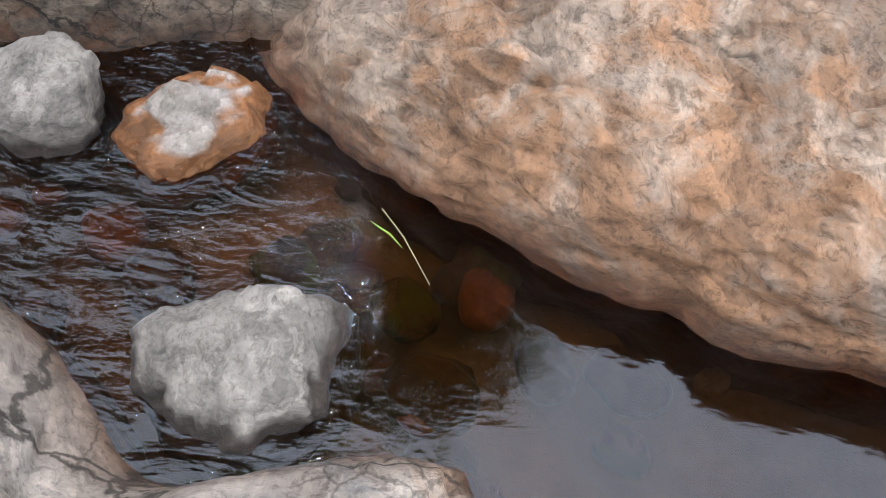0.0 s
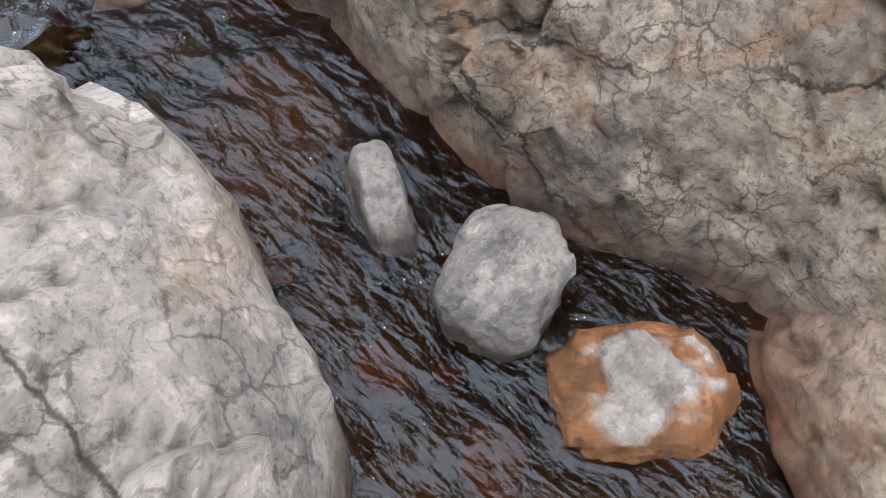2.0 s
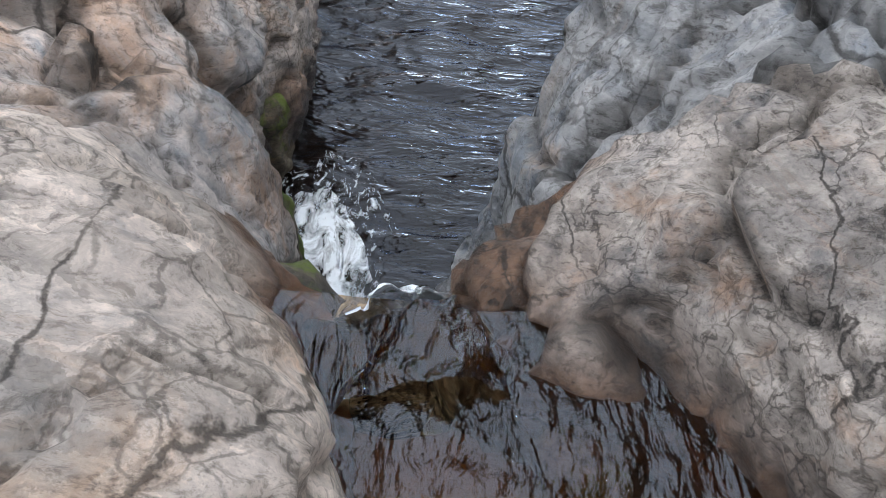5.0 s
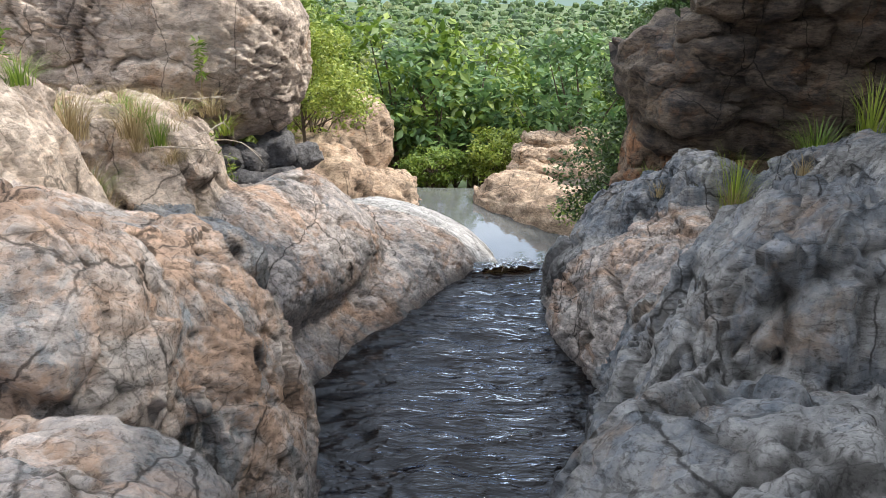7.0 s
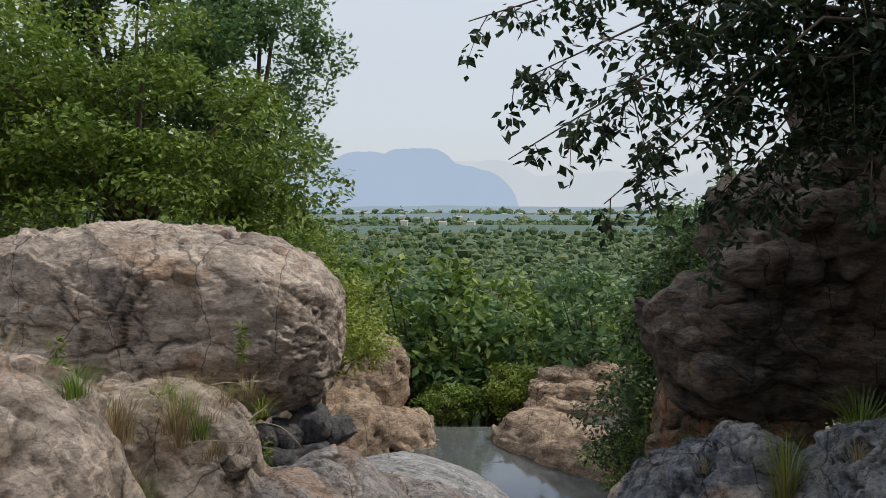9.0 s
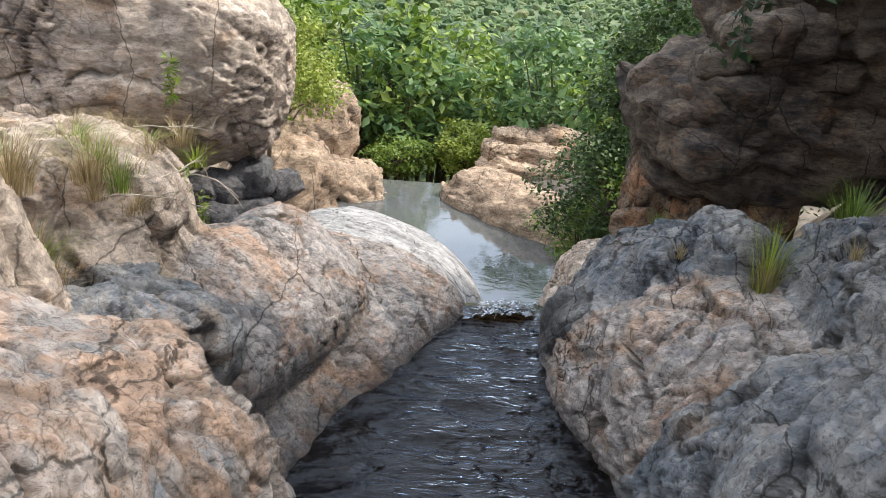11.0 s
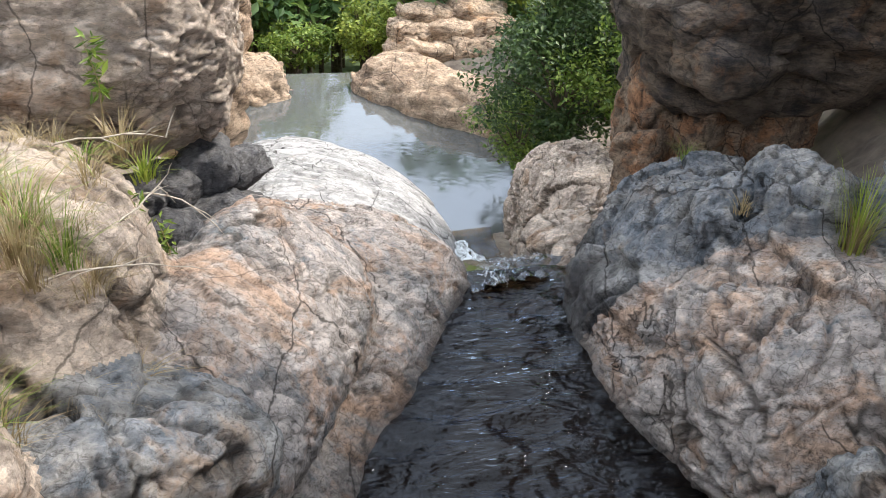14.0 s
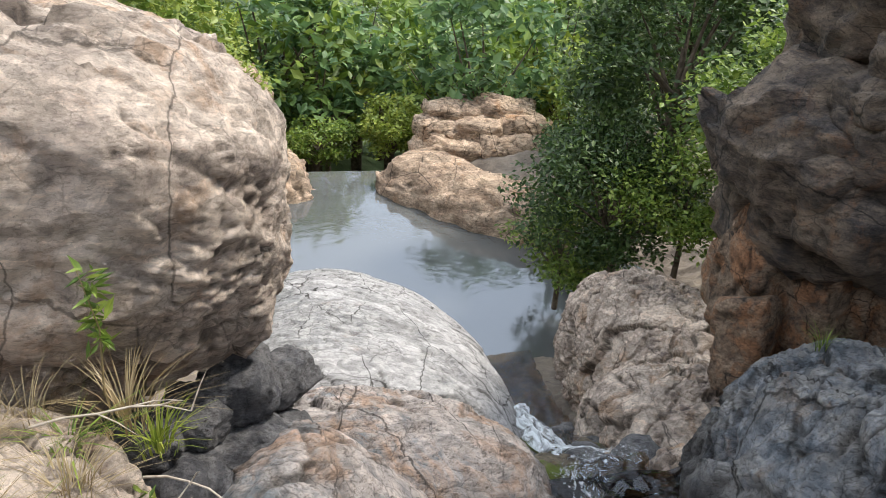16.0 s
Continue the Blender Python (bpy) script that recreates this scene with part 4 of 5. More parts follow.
for row in range(26):
    y = 34.5 * (1.078 ** row) + 0.4 * row
    half = 0.60 * y + 3
    gap = 2.7 + 0.020 * y
    for x in np.arange(-half, half, gap):
        px, py = x + rng.uniform(-0.9, 0.9), y + rng.uniform(-0.9, 0.9)
        spots.append((px, py))
spots = [s for s in spots if not (-3.5 < s[0] < 9 and s[1] < 34.5)]
spots = sorted(spots, key=lambda q: q[1])[:230]
for i, (px, py) in enumerate(spots):
    k = int(rng.choice([0, 1, 2, 3, 4], p=[0.3, 0.18, 0.2, 0.17, 0.15]))
    z = float(ground_height(np.array([px]), np.array([py]))[0])
    s = (0.75 + 0.5 * rng.rand()) * (1 + 0.004 * py)
    m = pose(px, py, z - 0.2, 0, 0, rng.uniform(0, 360))
    found = [p for p in protos if p[0] == k]
    if not found:
        mat, leaf, rad, hgt = kinds[k]
        ob = tree("valley_tree", (px, py, z), hgt, rad, mat, 1400, leaf * 1.08, 100 + k, words[k], "tree", JUNGLE, trunk=0.13, clusters=34, spread=0.33)
        protos.append((k, ob))
    else:
        ob = found[0][1]
        if found:
            ob = copy_thing(ob, m)
    ob.matrix_world = m @ Matrix.Diagonal((s, s, s, 1))

# woods too far off to count: rounded, uneven crowns
def far_crowns(name, n, near, ratio, level, grow, seed):
    rng = np.random.RandomState(seed)
    fy = near * (ratio ** rng.rand(n))
    fx = (rng.rand(n) * 2 - 1) * (0.62 * fy)
    fz = ground_height(fx, fy)
    wide = (1.8 + grow * fy) * (0.45 + 1.1 * rng.rand(n) ** 1.5)
    cv, cf = sphere(level)
    world_c = cv[None] * wide[:, None, None] * np.array([1, 1, 0.85]) + np.stack([fx, fy, fz + wide * 0.6], 1)[:, None, :]
    rough_ = fbm(world_c.reshape(-1, 3) / (0.45 * np.repeat(wide, len(cv)))[:, None], 3, 51).reshape(n, -1)
    world_c += cv[None] * (wide[:, None] * 0.42 * rough_)[:, :, None]
    k = 34 if level > 1 else 12
    o = rng.normal(size=(n, k, 3))
    o /= np.linalg.norm(o, axis=2, keepdims=True)
    spots_ = (np.stack([fx, fy, fz + wide * 0.6], 1)[:, None, :] + o * wide[:, None, None] * np.array([1.1, 1.1, 1.0]) * (0.75 + 0.45 * rng.rand(n, k, 1))).reshape(-1, 3)
    tagged(new(name + "_leaves", leaves(name, spots_, np.repeat(wide, k) * 0.55, rng, leaf_green if level > 1 else leaf_blue, 0.1, 0.7, flat=True)), "loose outer leaves of the far woods", "woods", kind="stuff")
    fcs = (cf[None] + (np.arange(n) * len(cv))[:, None, None]).reshape(-1, 3)
    return tagged(new(name, mesh_of(name, world_c.reshape(-1, 3), fcs, canopy_mat, False)), "far green woods of the plain", "woods", kind="stuff")


far_crowns("middle_woods", 1500, 80, 4.5, 2, 0.009, 6)
far_crowns("far_woods", 5200, 330, 9.0, 1, 0.003, 7)


def hills(name, y, base, bumps, material, label):
    xs = np.linspace(-3200, 3200, 320)
    h = np.zeros_like(xs)
    for cx, wd, ht in bumps:
        h = np.maximum(h, ht * np.clip(1 - np.abs((xs - cx) / wd) ** 2.2, 0, 1) ** 0.7)
    p3 = np.stack([xs / 160, xs * 0, xs * 0], 1)
    h += 14 * fbm(p3, 4, 3) * step(5, 60, h)
    v = np.concatenate([np.stack([xs, np.full_like(xs, y), np.full_like(xs, base)], 1), np.stack([xs, np.full_like(xs, y + 120), base + 4 + np.maximum(h, 0)], 1)], 0)
    k = np.arange(len(xs) - 1)
    f = np.stack([k, k + 1, k + 1 + len(xs), k + len(xs)], 1)
    return tagged(new(name, mesh_of(name, v, f, material)), label, "hill", kind="structure")


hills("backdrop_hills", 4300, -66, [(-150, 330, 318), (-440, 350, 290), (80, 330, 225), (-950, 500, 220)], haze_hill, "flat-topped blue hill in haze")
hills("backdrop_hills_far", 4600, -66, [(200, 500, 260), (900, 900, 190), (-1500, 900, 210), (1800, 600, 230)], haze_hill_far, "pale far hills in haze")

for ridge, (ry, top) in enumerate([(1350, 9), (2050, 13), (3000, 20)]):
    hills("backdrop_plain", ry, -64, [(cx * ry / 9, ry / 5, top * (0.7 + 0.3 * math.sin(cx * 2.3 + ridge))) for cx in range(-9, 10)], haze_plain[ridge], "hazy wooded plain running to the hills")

# houses of the plain
rng = np.random.RandomState(8)
wall_white = Nodes("white_house_wall")
wall_white = wall_white.done(wall_white.ramp(wall_white.noise(0.6), [(0.3, (0.62, 0.6, 0.56)), (0.7, (0.8, 0.79, 0.76))]), 0.9)
roof_grey = Nodes("pale_house_roof")
roof_grey = roof_grey.done(roof_grey.ramp(roof_grey.noise(0.6), [(0.3, (0.40, 0.36, 0.33)), (0.7, (0.55, 0.5, 0.47))]), 0.9)


def box_mesh(name, sx, sy, z0, z1, material, ridge=0.0):
    v = [(-sx, -sy, z0), (sx, -sy, z0), (sx, sy, z0), (-sx, sy, z0), (-sx, -sy, z1), (sx, -sy, z1), (sx, sy, z1), (-sx, sy, z1)]
    if ridge:
        v[4:] = [(-sx, -0.05, z1), (sx, -0.05, z1), (sx, 0.05, z1), (-sx, 0.05, z1)]
    f = [(0, 3, 2, 1), (4, 5, 6, 7), (0, 1, 5, 4), (1, 2, 6, 5), (2, 3, 7, 6), (3, 0, 4, 7)]
    return mesh_of(name, v, f, material, False)


house_wall, house_roof = box_mesh("wall", 7, 5, 0, 13, wall_white), box_mesh("roof", 7.5, 5.5, 13, 15.5, roof_grey, 1)
for i in range(30):
    y = rng.uniform(1500, 3200)
    x = rng.uniform(-0.13, 0.24) * y
    z = float(ground_height(np.array([x]), np.array([y]))[0])
    house = tagged(new("house"), "small white house among far trees", "house", "houses of the plain")
    house.matrix_world = pose(x, y, z, 0, 0, rng.uniform(-30, 30))
    part("wall", house_wall, house)
    part("roof", house_roof, house)

# ---- trees and bushes near the gorge ----
tree("broad_tree", (-3.9, 13.6, -0.3), 3.6, (2.5, 1.9, 1.7), leaf_green, 24000, 0.10, 201, "leafy green tree behind the great boulder", trunk=0.16, clusters=60, spread=0.28)
tree("broad_tree", (-6.3, 13.0, 0.0), 4.0, (2.2, 2.0, 2.2), leaf_green, 13000, 0.11, 205, "leafy green tree on the bank slope", trunk=0.16, clusters=50, spread=0.28)
tree("tall_tree", (-2.9, 17.2, -1.0), 5.4, (2.0, 1.8, 2.4), leaf_blue, 22000, 0.115, 202, "tall grey-green tree on the bank", trunk=0.2, clusters=60, spread=0.28)
tree("tall_tree", (-5.6, 17.8, -0.6), 6.0, (2.6, 1.8, 2.6), leaf_dark, 11000, 0.17, 206, "tall dark green tree on the bank", trunk=0.2, clusters=60, spread=0.28)
tree("bush", (-4.0, 12.3, 0.6), 1.5, (2.8, 0.9, 1.2), leaf_green, 13000, 0.10, 217, "dense green bush behind the great boulder", "bush", trunk=0.05, clusters=60, spread=0.26)
tree("bush", (-2.3, 15.4, -0.6), 2.2, (1.6, 1.0, 1.4), leaf_green, 6000, 0.13, 218, "dense green bush under the tall tree", "bush", trunk=0.05, clusters=40)
# Out-of-view tree added to keep the sun off the upper stream.
tree("cliff_tree", (8.8, 1.5, 3.0), 8.2, (2.7, 3.2, 2.3), leaf_dark, 16000, 0.22, 220, "unseen tall tree added to shade the upper stream", trunk=0.2, clusters=60, spread=0.4)
# Three out-of-view trees added so the stream mirrors dark crowns below the sky.
for i, (tx, ty) in enumerate([(7.7, 0.3), (7.5, -2.7), (7.2, 2.6)]):
    tree("cliff_tree", (tx, ty, 1.6), 2.9, (1.7, 2.1, 2.1), leaf_shade, 9000, 0.22, 240 + i, "unseen dense tree on the cliff above the stream", trunk=0.16, clusters=50, spread=0.45)
# Tree added to shade the right bank and darken the water's reflections.
tree("cliff_tree", (7.0, 5.4, 2.4), 4.3, (2.7, 2.5, 1.4), leaf_shade, 8000, 0.18, 226, "added dark tree shading the right bank", trunk=0.18, clusters=50)
# Crown added to keep sky light off the cliff below.
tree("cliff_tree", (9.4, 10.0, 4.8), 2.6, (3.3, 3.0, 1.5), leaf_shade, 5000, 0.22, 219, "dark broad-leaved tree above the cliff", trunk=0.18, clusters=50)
tree("bush", (-2.3, 22.0, -3.3), 2.4, (1.5, 1.4, 1.4), leaf_yellow, 6500, 0.12, 203, "yellow-green bush above the lower pool", "bush", trunk=0.05, clusters=40)
tree("bush", (-2.6, 25.5, -4.8), 2.6, (2.0, 1.8, 1.9), leaf_yellow, 8000, 0.15, 207, "yellow-green bush on the orange rock", "bush", trunk=0.07, clusters=44)
tree("bush", (-4.6, 29.5, -3.6), 3.0, (2.4, 2.0, 2.2), leaf_green, 8000, 0.17, 208, "green bush beside the orange rock", "bush", trunk=0.08, clusters=44)
tree("bush", (5.9, 19.4, -4.6), 1.7, (1.5, 1.4, 1.4), leaf_dark, 11000, 0.12, 204, "dark green bush hanging over the lower pool", "bush", trunk=0.08, clusters=26, spread=0.5)
tree("bush", (5.3, 20.6, -5.4), 1.1, (1.2, 1.2, 0.9), leaf_green, 5000, 0.11, 227, "green bush low over the lower pool", "bush", trunk=0.05, clusters=24, spread=0.5)
tree("bush", (6.7, 18.4, -3.8), 1.5, (1.2, 1.2, 1.1), leaf_green, 5000, 0.11, 228, "green bush between pool and cliff", "bush", trunk=0.05, clusters=24, spread=0.5)
tree("broad_tree", (7.2, 20.4, -3.6), 3.4, (2.2, 1.8, 2.2), leaf_dark, 12000, 0.15, 209, "dark green tree beside the lower pool", trunk=0.14, clusters=50)
tree("broad_tree", (9.6, 24.4, -4.0), 4.4, (2.6, 2.2, 2.6), leaf_blue, 9000, 0.19, 210, "blue-green tree behind the lower pool", trunk=0.16, clusters=50)
tree("slope_tree", (-5.4, 33.5, -4.2), 3.4, (2.2, 2.0, 2.2), leaf_yellow, 7000, 0.17, 221, "yellow-green tree on the valley slope", trunk=0.12, clusters=44)
tree("slope_tree", (-8.0, 37.0, -3.2), 4.2, (2.8, 2.2, 2.6), leaf_green, 7000, 0.2, 222, "green tree on the valley slope", trunk=0.14, clusters=44)
tree("slope_tree", (-4.2, 39.0, -8.0), 4.2, (2.6, 2.2, 2.4), leaf_yellow, 7000, 0.2, 223, "yellow-green tree on the valley slope", trunk=0.14, clusters=44)
tree("slope_tree", (-10.5, 44.0, -4.0), 5.0, (3.4, 2.6, 3.0), leaf_yellow, 7000, 0.24, 224, "yellow-green tree high on the valley slope", trunk=0.16, clusters=44)
tree("bush", (6.6, 15.6, -2.0), 1.9, (1.5, 1.4, 1.4), leaf_green, 6000, 0.12, 225, "green bush beside the cliff", "bush", trunk=0.06, clusters=40)
tree("bush", (9.0, 27.0, -6.0), 2.0, (1.7, 1.6, 1.5), leaf_dark, 6000, 0.15, 215, "dark green bush beside the long rock", "bush", trunk=0.07, clusters=40)
tree("bush", (10.0, 30.5, -6.5), 2.6, (2.0, 1.6, 1.8), leaf_green, 6000, 0.17, 216, "green bush behind the rock stack", "bush", trunk=0.07, clusters=40)
tree("bush", (3.6, 33.6, -7.2), 1.6, (1.3, 1.2, 1.1), leaf_yellow, 4000, 0.16, 211, "bright yellow-green bush behind the rocks", "bush", trunk=0.05, clusters=30)
tree("bush", (1.0, 33.8, -7.4), 1.3, (1.5, 1.2, 1.0), leaf_green, 4000, 0.16, 212, "green bush behind the rocks", "bush", trunk=0.05, clusters=30)


def hanging_tree():
    """A tree on the cliff whose boughs hang over the gorge, with drooping sprays of broad dark leaves."""
    rng = np.random.RandomState(31)
    root = tagged(new("cliff_tree"), "dark broad-leaved tree hanging over the gorge", "tree")
    root.matrix_world = pose(5.9, 8.4, 2.6)
    limbs = [([(0.5, 0.2, -0.6), (0.1, 0, 0.6), (-0.5, -0.2, 1.6), (-0.9, -0.3, 2.6)], [0.16, 0.13, 0.1, 0.06])]
    spots_, twigs = [], []
    ends = [(-4.6, -0.6, 0.0), (-4.5, 0.2, 0.7), (-3.9, -0.9, -0.35), (-3.4, 0.3, 0.1), (-3.0, -0.3, -0.5), (-2.4, 0.4, -0.45), (-4.2, 0.5, 1.4), (-3.2, -0.8, 1.1), (-2.2, -0.2, 0.5),
            (-1.8, -0.5, -0.2), (-4.5, -0.2, 1.9), (-2.7, 0.6, 1.8), (-1.4, 0.3, 1.2), (-0.9, -0.4, 0.6), (-3.6, 0.1, 0.7), (-3.5, -0.3, 1.8), (-2.0, 0.1, 1.9), (-1.2, -0.3, 2.0), (-4.9, 0.0, 1.2), (-2.9, 0.2, 0.2)]
    for e in ends:
        a, b = Vector((-0.3, -0.1, 1.1)), Vector(e)
        mid = (a + b) / 2 + Vector((0, 0, 0.75))
        limbs.append(([tuple(a), tuple(mid), tuple(b)], [0.028, 0.016, 0.005]))
        for _ in range(24):
            u = rng.uniform(0.35, 1.0)
            p = a * (1 - u) ** 2 + mid * 2 * u * (1 - u) + b * u * u
            q = p + Vector((rng.normal() * 0.26, rng.normal() * 0.26, -abs(rng.normal()) * 0.30))
            twigs.append(([tuple(p), tuple((p + q) / 2 + Vector((0, 0, 0.05))), tuple(q)], [0.008, 0.005, 0.002]))
            for k in range(19):
                w = rng.uniform(0.3, 1.05)
                spots_.append(tuple(p * (1 - w) + q * w + Vector(rng.normal(size=3) * 0.05)))
    part("trunk", tubes("trunk", limbs, bark), root)
    tagged(part("twig_spray", tubes("twig_spray", twigs, bark, 4), root), kind="stuff")
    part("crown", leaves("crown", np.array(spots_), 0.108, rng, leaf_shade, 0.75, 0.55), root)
    return root


hanging_tree()
tree("bush", (7.0, 23.0, -5.6), 1.9, (1.6, 1.6, 1.4), leaf_dark, 7000, 0.14, 213, "dark green bush on the pool's bank", "bush", trunk=0.07, clusters=40)
tree("bush", (8.2, 17.6, -3.2), 2.4, (1.8, 1.8, 1.8), leaf_dark, 7000, 0.15, 214, "dark green bush under the cliff", "bush", trunk=0.07, clusters=40)

# ---- grass and herbs ----
for i, (at, n, length, spread, mat, word, wd) in enumerate([
        ((3.90, 8.6, surface_z(3.90, 8.6) - 0.05), 260, 0.55, 0.24, leaf_dry, "dry reddish grass tuft on the bank rock", 0.005),
        ((3.92, 8.62, surface_z(3.92, 8.62) - 0.03), 80, 1.05, 0.40, leaf_yellow, "tall green grass in seed on the bank rock", 0.006),
        ((4.9, 9.2, surface_z(4.9, 9.2) - 0.03), 140, 0.75, 0.5, leaf_green, "green grass tuft below the cliff", 0.008),
        ((4.75, 8.0, surface_z(4.75, 8.0) - 0.03), 60, 0.9, 0.4, leaf_yellow, "green grass tuft on the bank", 0.008),
        ((-1.55, 7.0, surface_z(-1.55, 7.0) - 0.03), 260, 0.55, 0.45, leaf_dry, "dry straw-coloured grass among rocks", 0.004),
        ((-1.75, 7.35, surface_z(-1.75, 7.35) - 0.03), 90, 0.35, 0.4, leaf_green, "green herbs among dry grass", 0.008),
        ((-1.35, 7.7, surface_z(-1.35, 7.7) - 0.03), 200, 0.42, 0.45, leaf_dry, "dry straw-coloured grass among rocks", 0.004),
        ((-1.05, 8.95, 0.40), 90, 0.34, 0.4, leaf_dry, "dry grass at the boulder's foot", 0.004),
        ((-0.95, 9.0, 0.20), 50, 0.30, 0.25, leaf_yellow, "green weeds at the boulder's foot", 0.008),
        ((-2.4, 7.0, surface_z(-2.4, 7.0) - 0.03), 200, 0.55, 0.5, leaf_dry, "dry straw-coloured grass on the slope", 0.004),
        ((5.0, 17.6, -4.6), 90, 0.5, 0.4, leaf_green, "green plants at the pool's edge", 0.015)]):
    tuft("grass_tuft", at, n, length, spread, mat, 300 + i, word, width=wd)
rng = np.random.RandomState(77)
for i in range(16):
    gx_, gy_ = rng.uniform(-2.5, -1.05), rng.uniform(6.2, 8.6)
    dry = i % 3 != 0
    tuft("grass_tuft", (gx_, gy_, surface_z(gx_, gy_) - 0.03), 90, 0.24 + 0.2 * rng.rand(), 0.3, leaf_dry if dry else leaf_green, 330 + i,
         "dry straw-coloured grass among the brown rocks" if dry else "green grass among the brown rocks", width=0.004)
for i, (gx_, gy_) in enumerate([(3.35, 9.2), (3.9, 9.6), (4.2, 7.9), (3.6, 10.6), (4.3, 10.2)]):
    tuft("grass_tuft", (gx_, gy_, surface_z(gx_, gy_) - 0.03), 50, 0.25, 0.22, leaf_green if i % 2 else leaf_dry, 360 + i, "small grass tuft in a rock cleft", width=0.004)


rng = np.random.RandomState(91)
for i in range(18):
    gx_, gy_ = rng.uniform(-1.75, -0.85), rng.uniform(7.4, 9.35)
    dry = i % 6 != 0
    tuft("grass_tuft", (gx_, gy_, surface_z(gx_, gy_) - 0.03), 60, 0.12 + 0.16 * rng.rand(), 0.34, leaf_dry if dry else leaf_green, 380 + i,
         "dry straw-coloured grass in a rock cleft" if dry else "green weeds in a rock cleft", width=0.003 if dry else 0.006)


def herb(at, height, n, material, seed, label):
    rng = np.random.RandomState(seed)
    root = tagged(new("herb"), label, "plant")
    root.matrix_world = pose(*at)
    stem = [(0, 0, -0.05), (0.02, -0.01, height * 0.5), (-0.03, -0.03, height)]
    part("stem", tubes("stem", [(stem, [0.006, 0.004, 0.002])], leaf_dry, 5), root)
    u = rng.uniform(0.35, 1.0, n)
    c = np.stack([rng.normal(size=n) * 0.02, rng.normal(size=n) * 0.02, u * height], 1)
    part("foliage", leaves("foliage", c, height * 0.16, rng, material, 0.1, 0.3), root)
    return root


herb((-1.14, 9.0, 0.55), 0.55, 60, leaf_green, 1, "thin green weed growing against the boulder")
herb((-0.85, 8.75, -0.35), 0.42, 60, leaf_green, 2, "green weed in a cleft between rocks")
herb((-1.75, 6.6, 0.9), 0.5, 60, leaf_green, 3, "green herb on the brown rock")
herb((-0.95, 8.6, -0.1), 0.4, 30, leaf_green, 4, "green weed in a cleft between rocks")

# ---- dark stones wedged under the boulder ----
WEDGE = "dark stones wedged under the boulder"
rng = np.random.RandomState(9)
for i, (at, r) in enumerate([((-0.66, 10.05, -0.18), 0.21), ((-0.42, 10.25, -0.30), 0.17), ((-0.62, 9.80, -0.48), 0.20), ((-0.90, 9.80, -0.22), 0.17), ((-0.38, 10.0, -0.55), 0.15),
                             ((-0.95, 9.55, -0.52), 0.26), ((-0.70, 9.50, -0.72), 0.17), ((-0.75, 10.2, 0.02), 0.16), ((-1.15, 9.6, -0.2), 0.18)]):
    rock("wedged_stone", at, (r * 1.2, r, r * 0.85), (rng.uniform(-20, 20), rng.uniform(-20, 20), rng.uniform(0, 180)), rock_black, 400 + i, "dark angular stone wedged under the boulder", WEDGE,
         power=4.0, amp=0.07, facets=11, level=5)

rng = np.random.RandomState(19)
for i in range(22):
    y = rng.uniform(10.7, 13.6)
    xc, hw, zb = channel(np.array([y]))
    x = float(xc[0]) + rng.uniform(-0.55, 0.75)
    r = rng.uniform(0.10, 0.28)
    rock("rapid_stone", (x, y, float(np.interp(y, [10.4, 11.2, 12.6, 14.6], [-1.85, -2.15, -3.05, -4.1]))), (r * 1.3, r, r * 0.7), (0, 0, rng.uniform(0, 180)), rock_black if i % 3 else moss_mat, 520 + i,
         "dark wet stone in the rapid", "stones of the rapid", power=3.2, amp=0.09, facets=8, level=4)

for i, (at, r) in enumerate([((0.70, 2.50, -0.35), 0.17), ((1.30, 2.72, -0.55), 0.2), ((0.62, 2.80, -0.75), 0.18), ((1.42, 2.95, -0.95), 0.24)]):
    rock("lip_stone", at, (r * 1.1, r, r * 1.1), (10 * i, 0, 30 * i), rock_black if i % 2 else moss_mat, 560 + i, "dark wet stone at the lip of the fall", "stones of the fall", power=3.0, amp=0.1, facets=8, level=4)

# ---- moss at the fall and the rapid ----
for i, (at, rad) in enumerate([((0.55, 3.1, -0.95), (0.13, 0.2, 0.6)), ((0.16, 4.75, -1.5), (0.16, 0.18, 0.36)), ((1.52, 3.2, -0.95), (0.10, 0.3, 0.5)), ((1.95, 4.3, -1.5), (0.14, 0.4, 0.36)),
                               ((1.85, 11.35, -2.3), (0.2, 0.2, 0.2)), ((3.45, 13.4, -3.9), (0.3, 0.5, 0.5)), ((1.30, 2.52, -0.10), (0.08, 0.07, 0.10))]):
    rock("mossy_stone", at, rad, (0, 0, 10 * i), moss_mat, 430 + i, "wet dark stone grown with yellow-green moss", "mossy stones", amp=0.14, facets=5, level=5)

# ---- bed of the upper stream ----
rng = np.random.RandomState(12)
bed = [rock_orange, rock_brown, rock_stone, moss_mat]
for i in range(60):
    y = rng.uniform(-1.1, 2.2)
    xc, hw, zb = channel(np.array([y]))
    x = float(xc[0]) + rng.uniform(-0.45, 0.35) - 0.15 * (y < 0.4)
    r = rng.uniform(0.03, 0.085)
    rock("bed_stone", (x, y, -0.11 + 0.25 * r), (r * 1.3, r, r * 0.6), (0, 0, rng.uniform(0, 180)), bed[i % 4], 460 + i, "rounded brown stone on the stream bed", "stones of the stream bed", amp=0.1, facets=4, level=3)

# ---- falling water ----


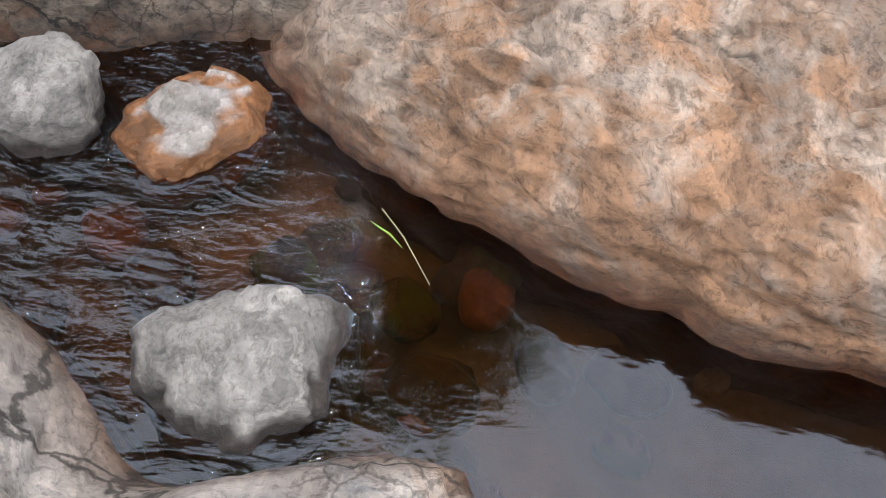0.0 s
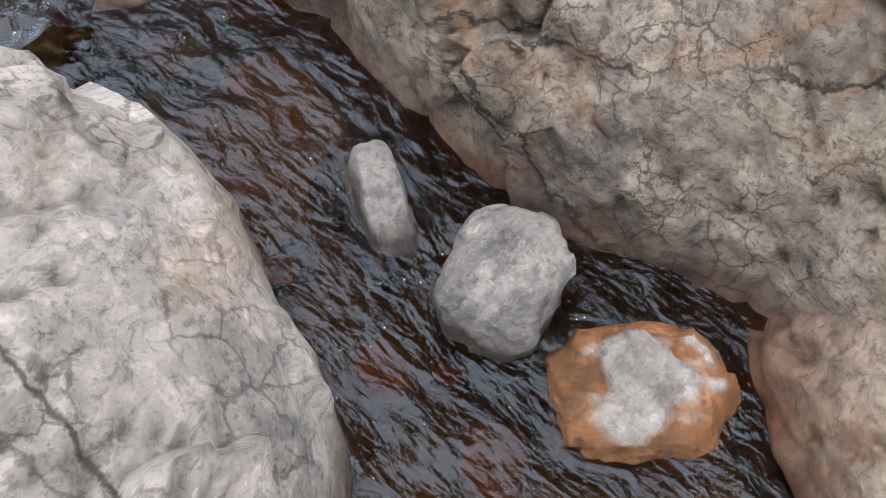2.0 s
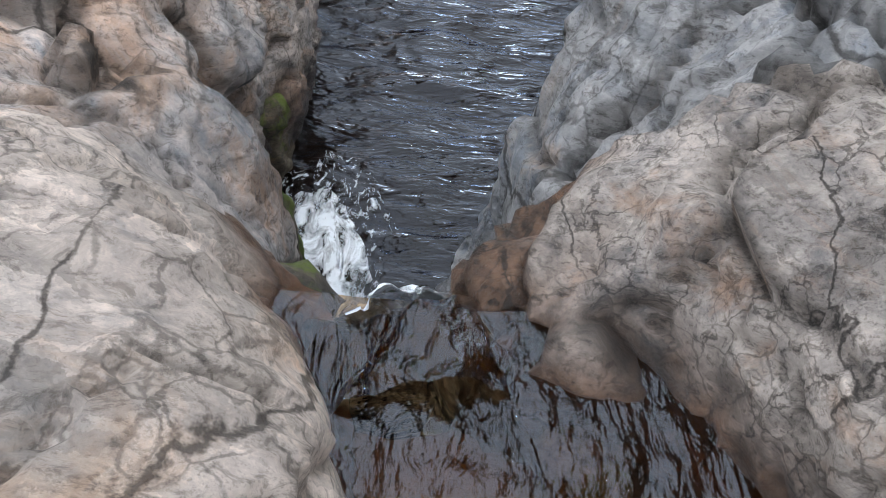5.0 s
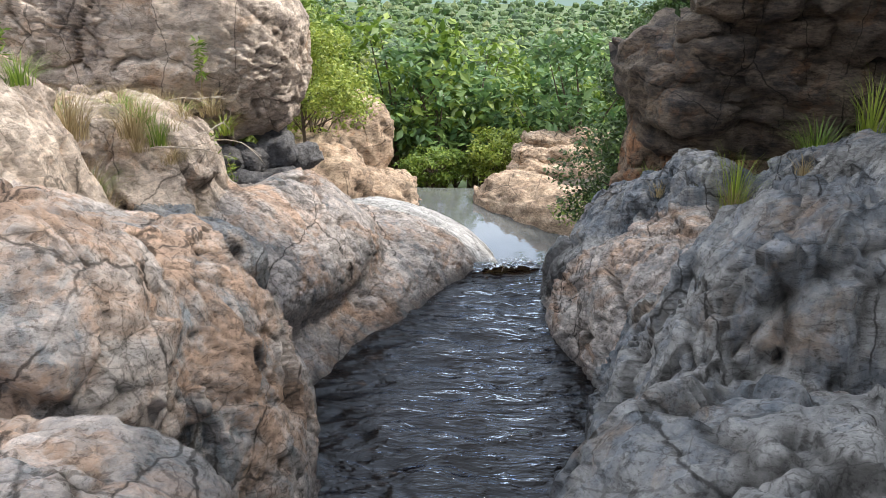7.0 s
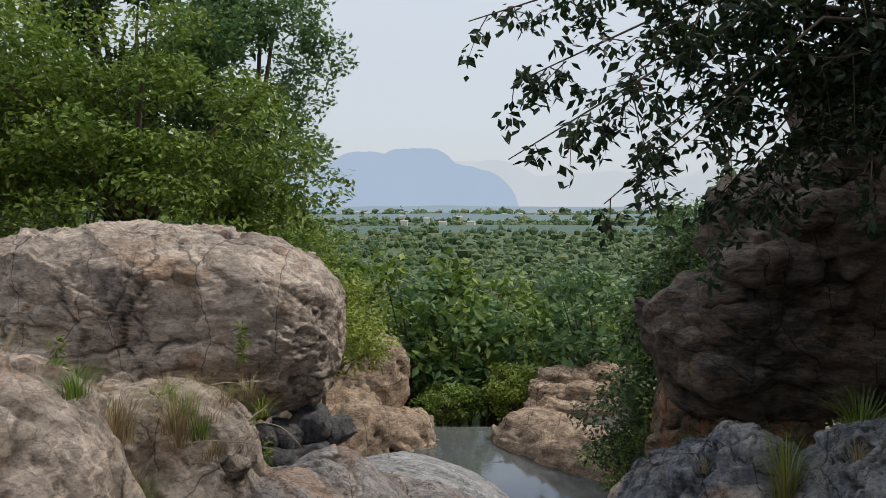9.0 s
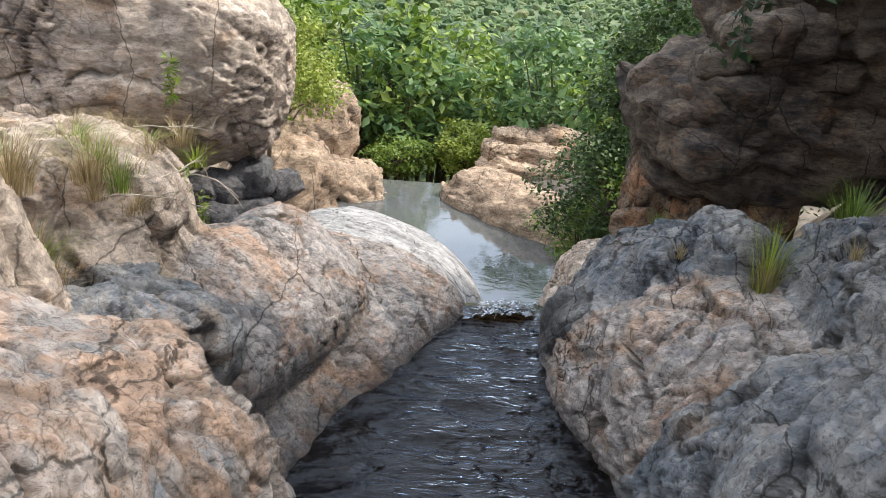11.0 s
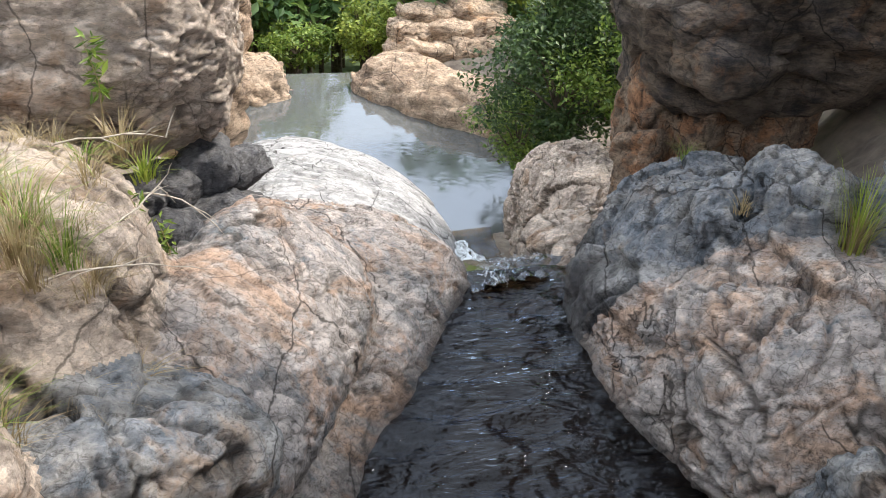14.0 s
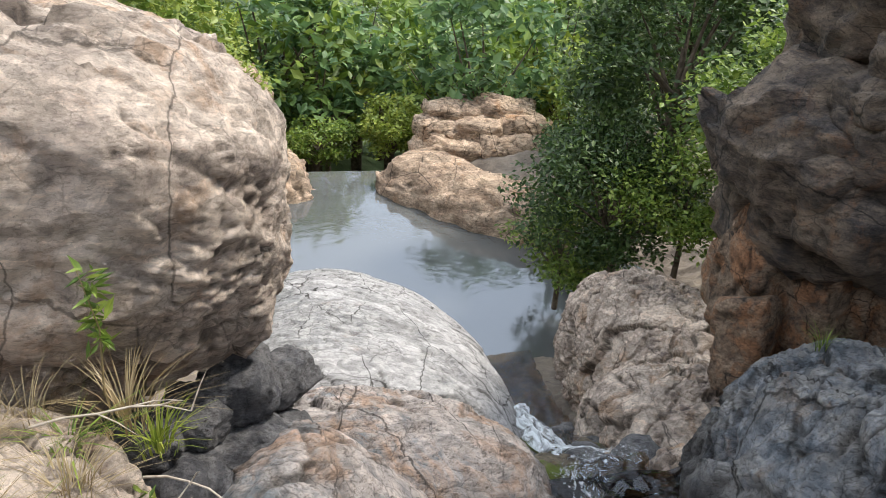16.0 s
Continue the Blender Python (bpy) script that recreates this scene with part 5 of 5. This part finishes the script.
def fall(name, path, widths, material, label, seed):
    """A sheet of falling water along a path, bulging and torn at its edges."""
    rng = np.random.RandomState(seed)
    P = np.array(path, float)
    u = np.linspace(0, len(P) - 1, 70)
    c = np.stack([np.interp(u, np.arange(len(P)), P[:, k]) for k in range(3)], 1)
    wd = np.interp(u, np.arange(len(P)), widths)
    s = np.linspace(-1, 1, 28)
    g = c[:, None, :] + wd[:, None, None] * s[None, :, None] * np.array([1, 0.25, 0])
    g[:, :, 2] += 0.05 * (1 - s ** 2)[None, :]
    v = g.reshape(-1, 3)
    v += 0.035 * np.stack([fbm(v * np.array([14, 5, 4]) + k, 3, seed + k) for k in range(3)], 1)
    k = np.arange(len(v)).reshape(70, 28)
    q = np.stack([k[:-1, :-1], k[:-1, 1:], k[1:, 1:], k[1:, :-1]], -1).reshape(-1, 4)
    return tagged(new(name, mesh_of(name, v, q, material)), label, "water", kind="structure")


fall("waterfall", [(1.08, 2.10, 0.03), (1.02, 2.30, 0.02), (0.96, 2.46, -0.25), (0.91, 2.64, -1.0), (0.85, 2.85, -1.75)], [0.20, 0.17, 0.16, 0.2, 0.28], water_up, "thin fall of clear water into the pool", 3)
fall("waterfall_foam", [(1.02, 2.30, 0.05), (0.96, 2.48, -0.22), (0.86, 2.75, -0.95), (0.70, 3.2, -1.60), (0.58, 3.9, -1.66), (0.50, 4.5, -1.69)], [0.12, 0.13, 0.17, 0.22, 0.24, 0.14], foam_dense, "white foaming water of the fall", 13)
fall("pool_foam", [(0.55, 3.7, -1.70), (0.56, 4.3, -1.70), (0.52, 4.85, -1.705)], [0.3, 0.36, 0.18], foam_thin, "torn foam drifting on the pool", 14)
fall("rapid", [(1.95, 10.4, -1.70), (2.15, 11.0, -1.85), (2.2, 11.6, -2.45), (2.35, 12.6, -3.0), (2.75, 14.6, -4.05), (3.1, 17.0, -5.2), (3.3, 19.3, -6.15)], [0.42, 0.45, 0.4, 0.42, 0.55, 0.8, 1.2], water_up, "thin rapid running down to the lower pool", 6)
fall("rapid_foam", [(2.1, 10.75, -1.70), (2.2, 11.2, -1.95), (2.3, 11.6, -2.3)], [0.42, 0.5, 0.45], foam_thin, "torn foam at the head of the rapid", 16)
fall("rapid_foam", [(2.08, 13.2, -2.85), (2.12, 12.7, -2.72), (2.18, 12.2, -2.62), (2.3, 11.7, -2.35)], [0.14, 0.16, 0.18, 0.3], foam_dense, "white foam on the rapid", 17)

fall("rapid_foam", [(1.80, 10.35, -1.70), (1.90, 10.75, -1.71), (2.02, 11.15, -1.87), (2.12, 11.6, -2.36)], [0.12, 0.20, 0.22, 0.18], foam_thin, "white water breaking over the lip of the pool", 18)

# ---- small litter ----
litter = tagged(new("fallen_grass"), "dry and green grass stems lying over the water", "grass")
litter.matrix_world = pose(1.10, 0.12, 0.05)
part("dry_stem", tubes("dry_stem", [([(0.10, 0.0, 0), (0.0, -0.06, 0.035), (-0.09, -0.13, 0)], [0.002, 0.002, 0.001])], leaf_dry, 5), litter)
part("green_blade", tubes("green_blade", [([(0.06, 0.02, 0), (0.01, -0.03, 0.025), (-0.01, -0.06, 0.01)], [0.001, 0.003, 0.001])], leaf_yellow, 4), litter)


def dry_twig(at, turn, length, seed):
    """A bare forked twig."""
    rng = np.random.RandomState(seed)
    parts_, p, d = [], Vector((0, 0, 0)), Vector((1, 0, 0.15))
    line = [tuple(p)]
    for k in range(5):
        p = p + d * length / 5
        d = (d + Vector(rng.normal(size=3) * 0.18)).normalized()
        line.append(tuple(p))
        if k:
            e = p + (d + Vector(rng.normal(size=3) * 0.7)).normalized() * length * 0.3
            parts_.append(([tuple(p), tuple((p + e) / 2 + Vector((0, 0, 0.01))), tuple(e)], [0.004, 0.003, 0.001]))
    parts_.append((line, [0.007, 0.006, 0.005, 0.005, 0.004, 0.002]))
    ob = new("dry_twig", tubes("dry_twig", parts_, twig_mat, 5))
    ob.matrix_world = pose(*at, 0, 0, turn)
    return tagged(ob, "bare pale dry twig lying on the rocks", "twig")


twig_mat = Nodes("pale_dry_wood")
twig_mat = twig_mat.done(twig_mat.ramp(twig_mat.noise(30, 4), [(0.3, (0.30, 0.25, 0.2)), (0.7, (0.52, 0.46, 0.39))]), 0.9)
for i, (tx, ty, turn, ln) in enumerate([(-1.25, 7.6, 20, 0.6), (-1.55, 7.2, -30, 0.7), (-1.0, 8.1, 60, 0.45), (-1.35, 8.7, 10, 0.6), (-1.0, 8.85, -15, 0.5)]):
    dry_twig((tx, ty, surface_z(tx, ty) + 0.02), turn, ln, 800 + i)
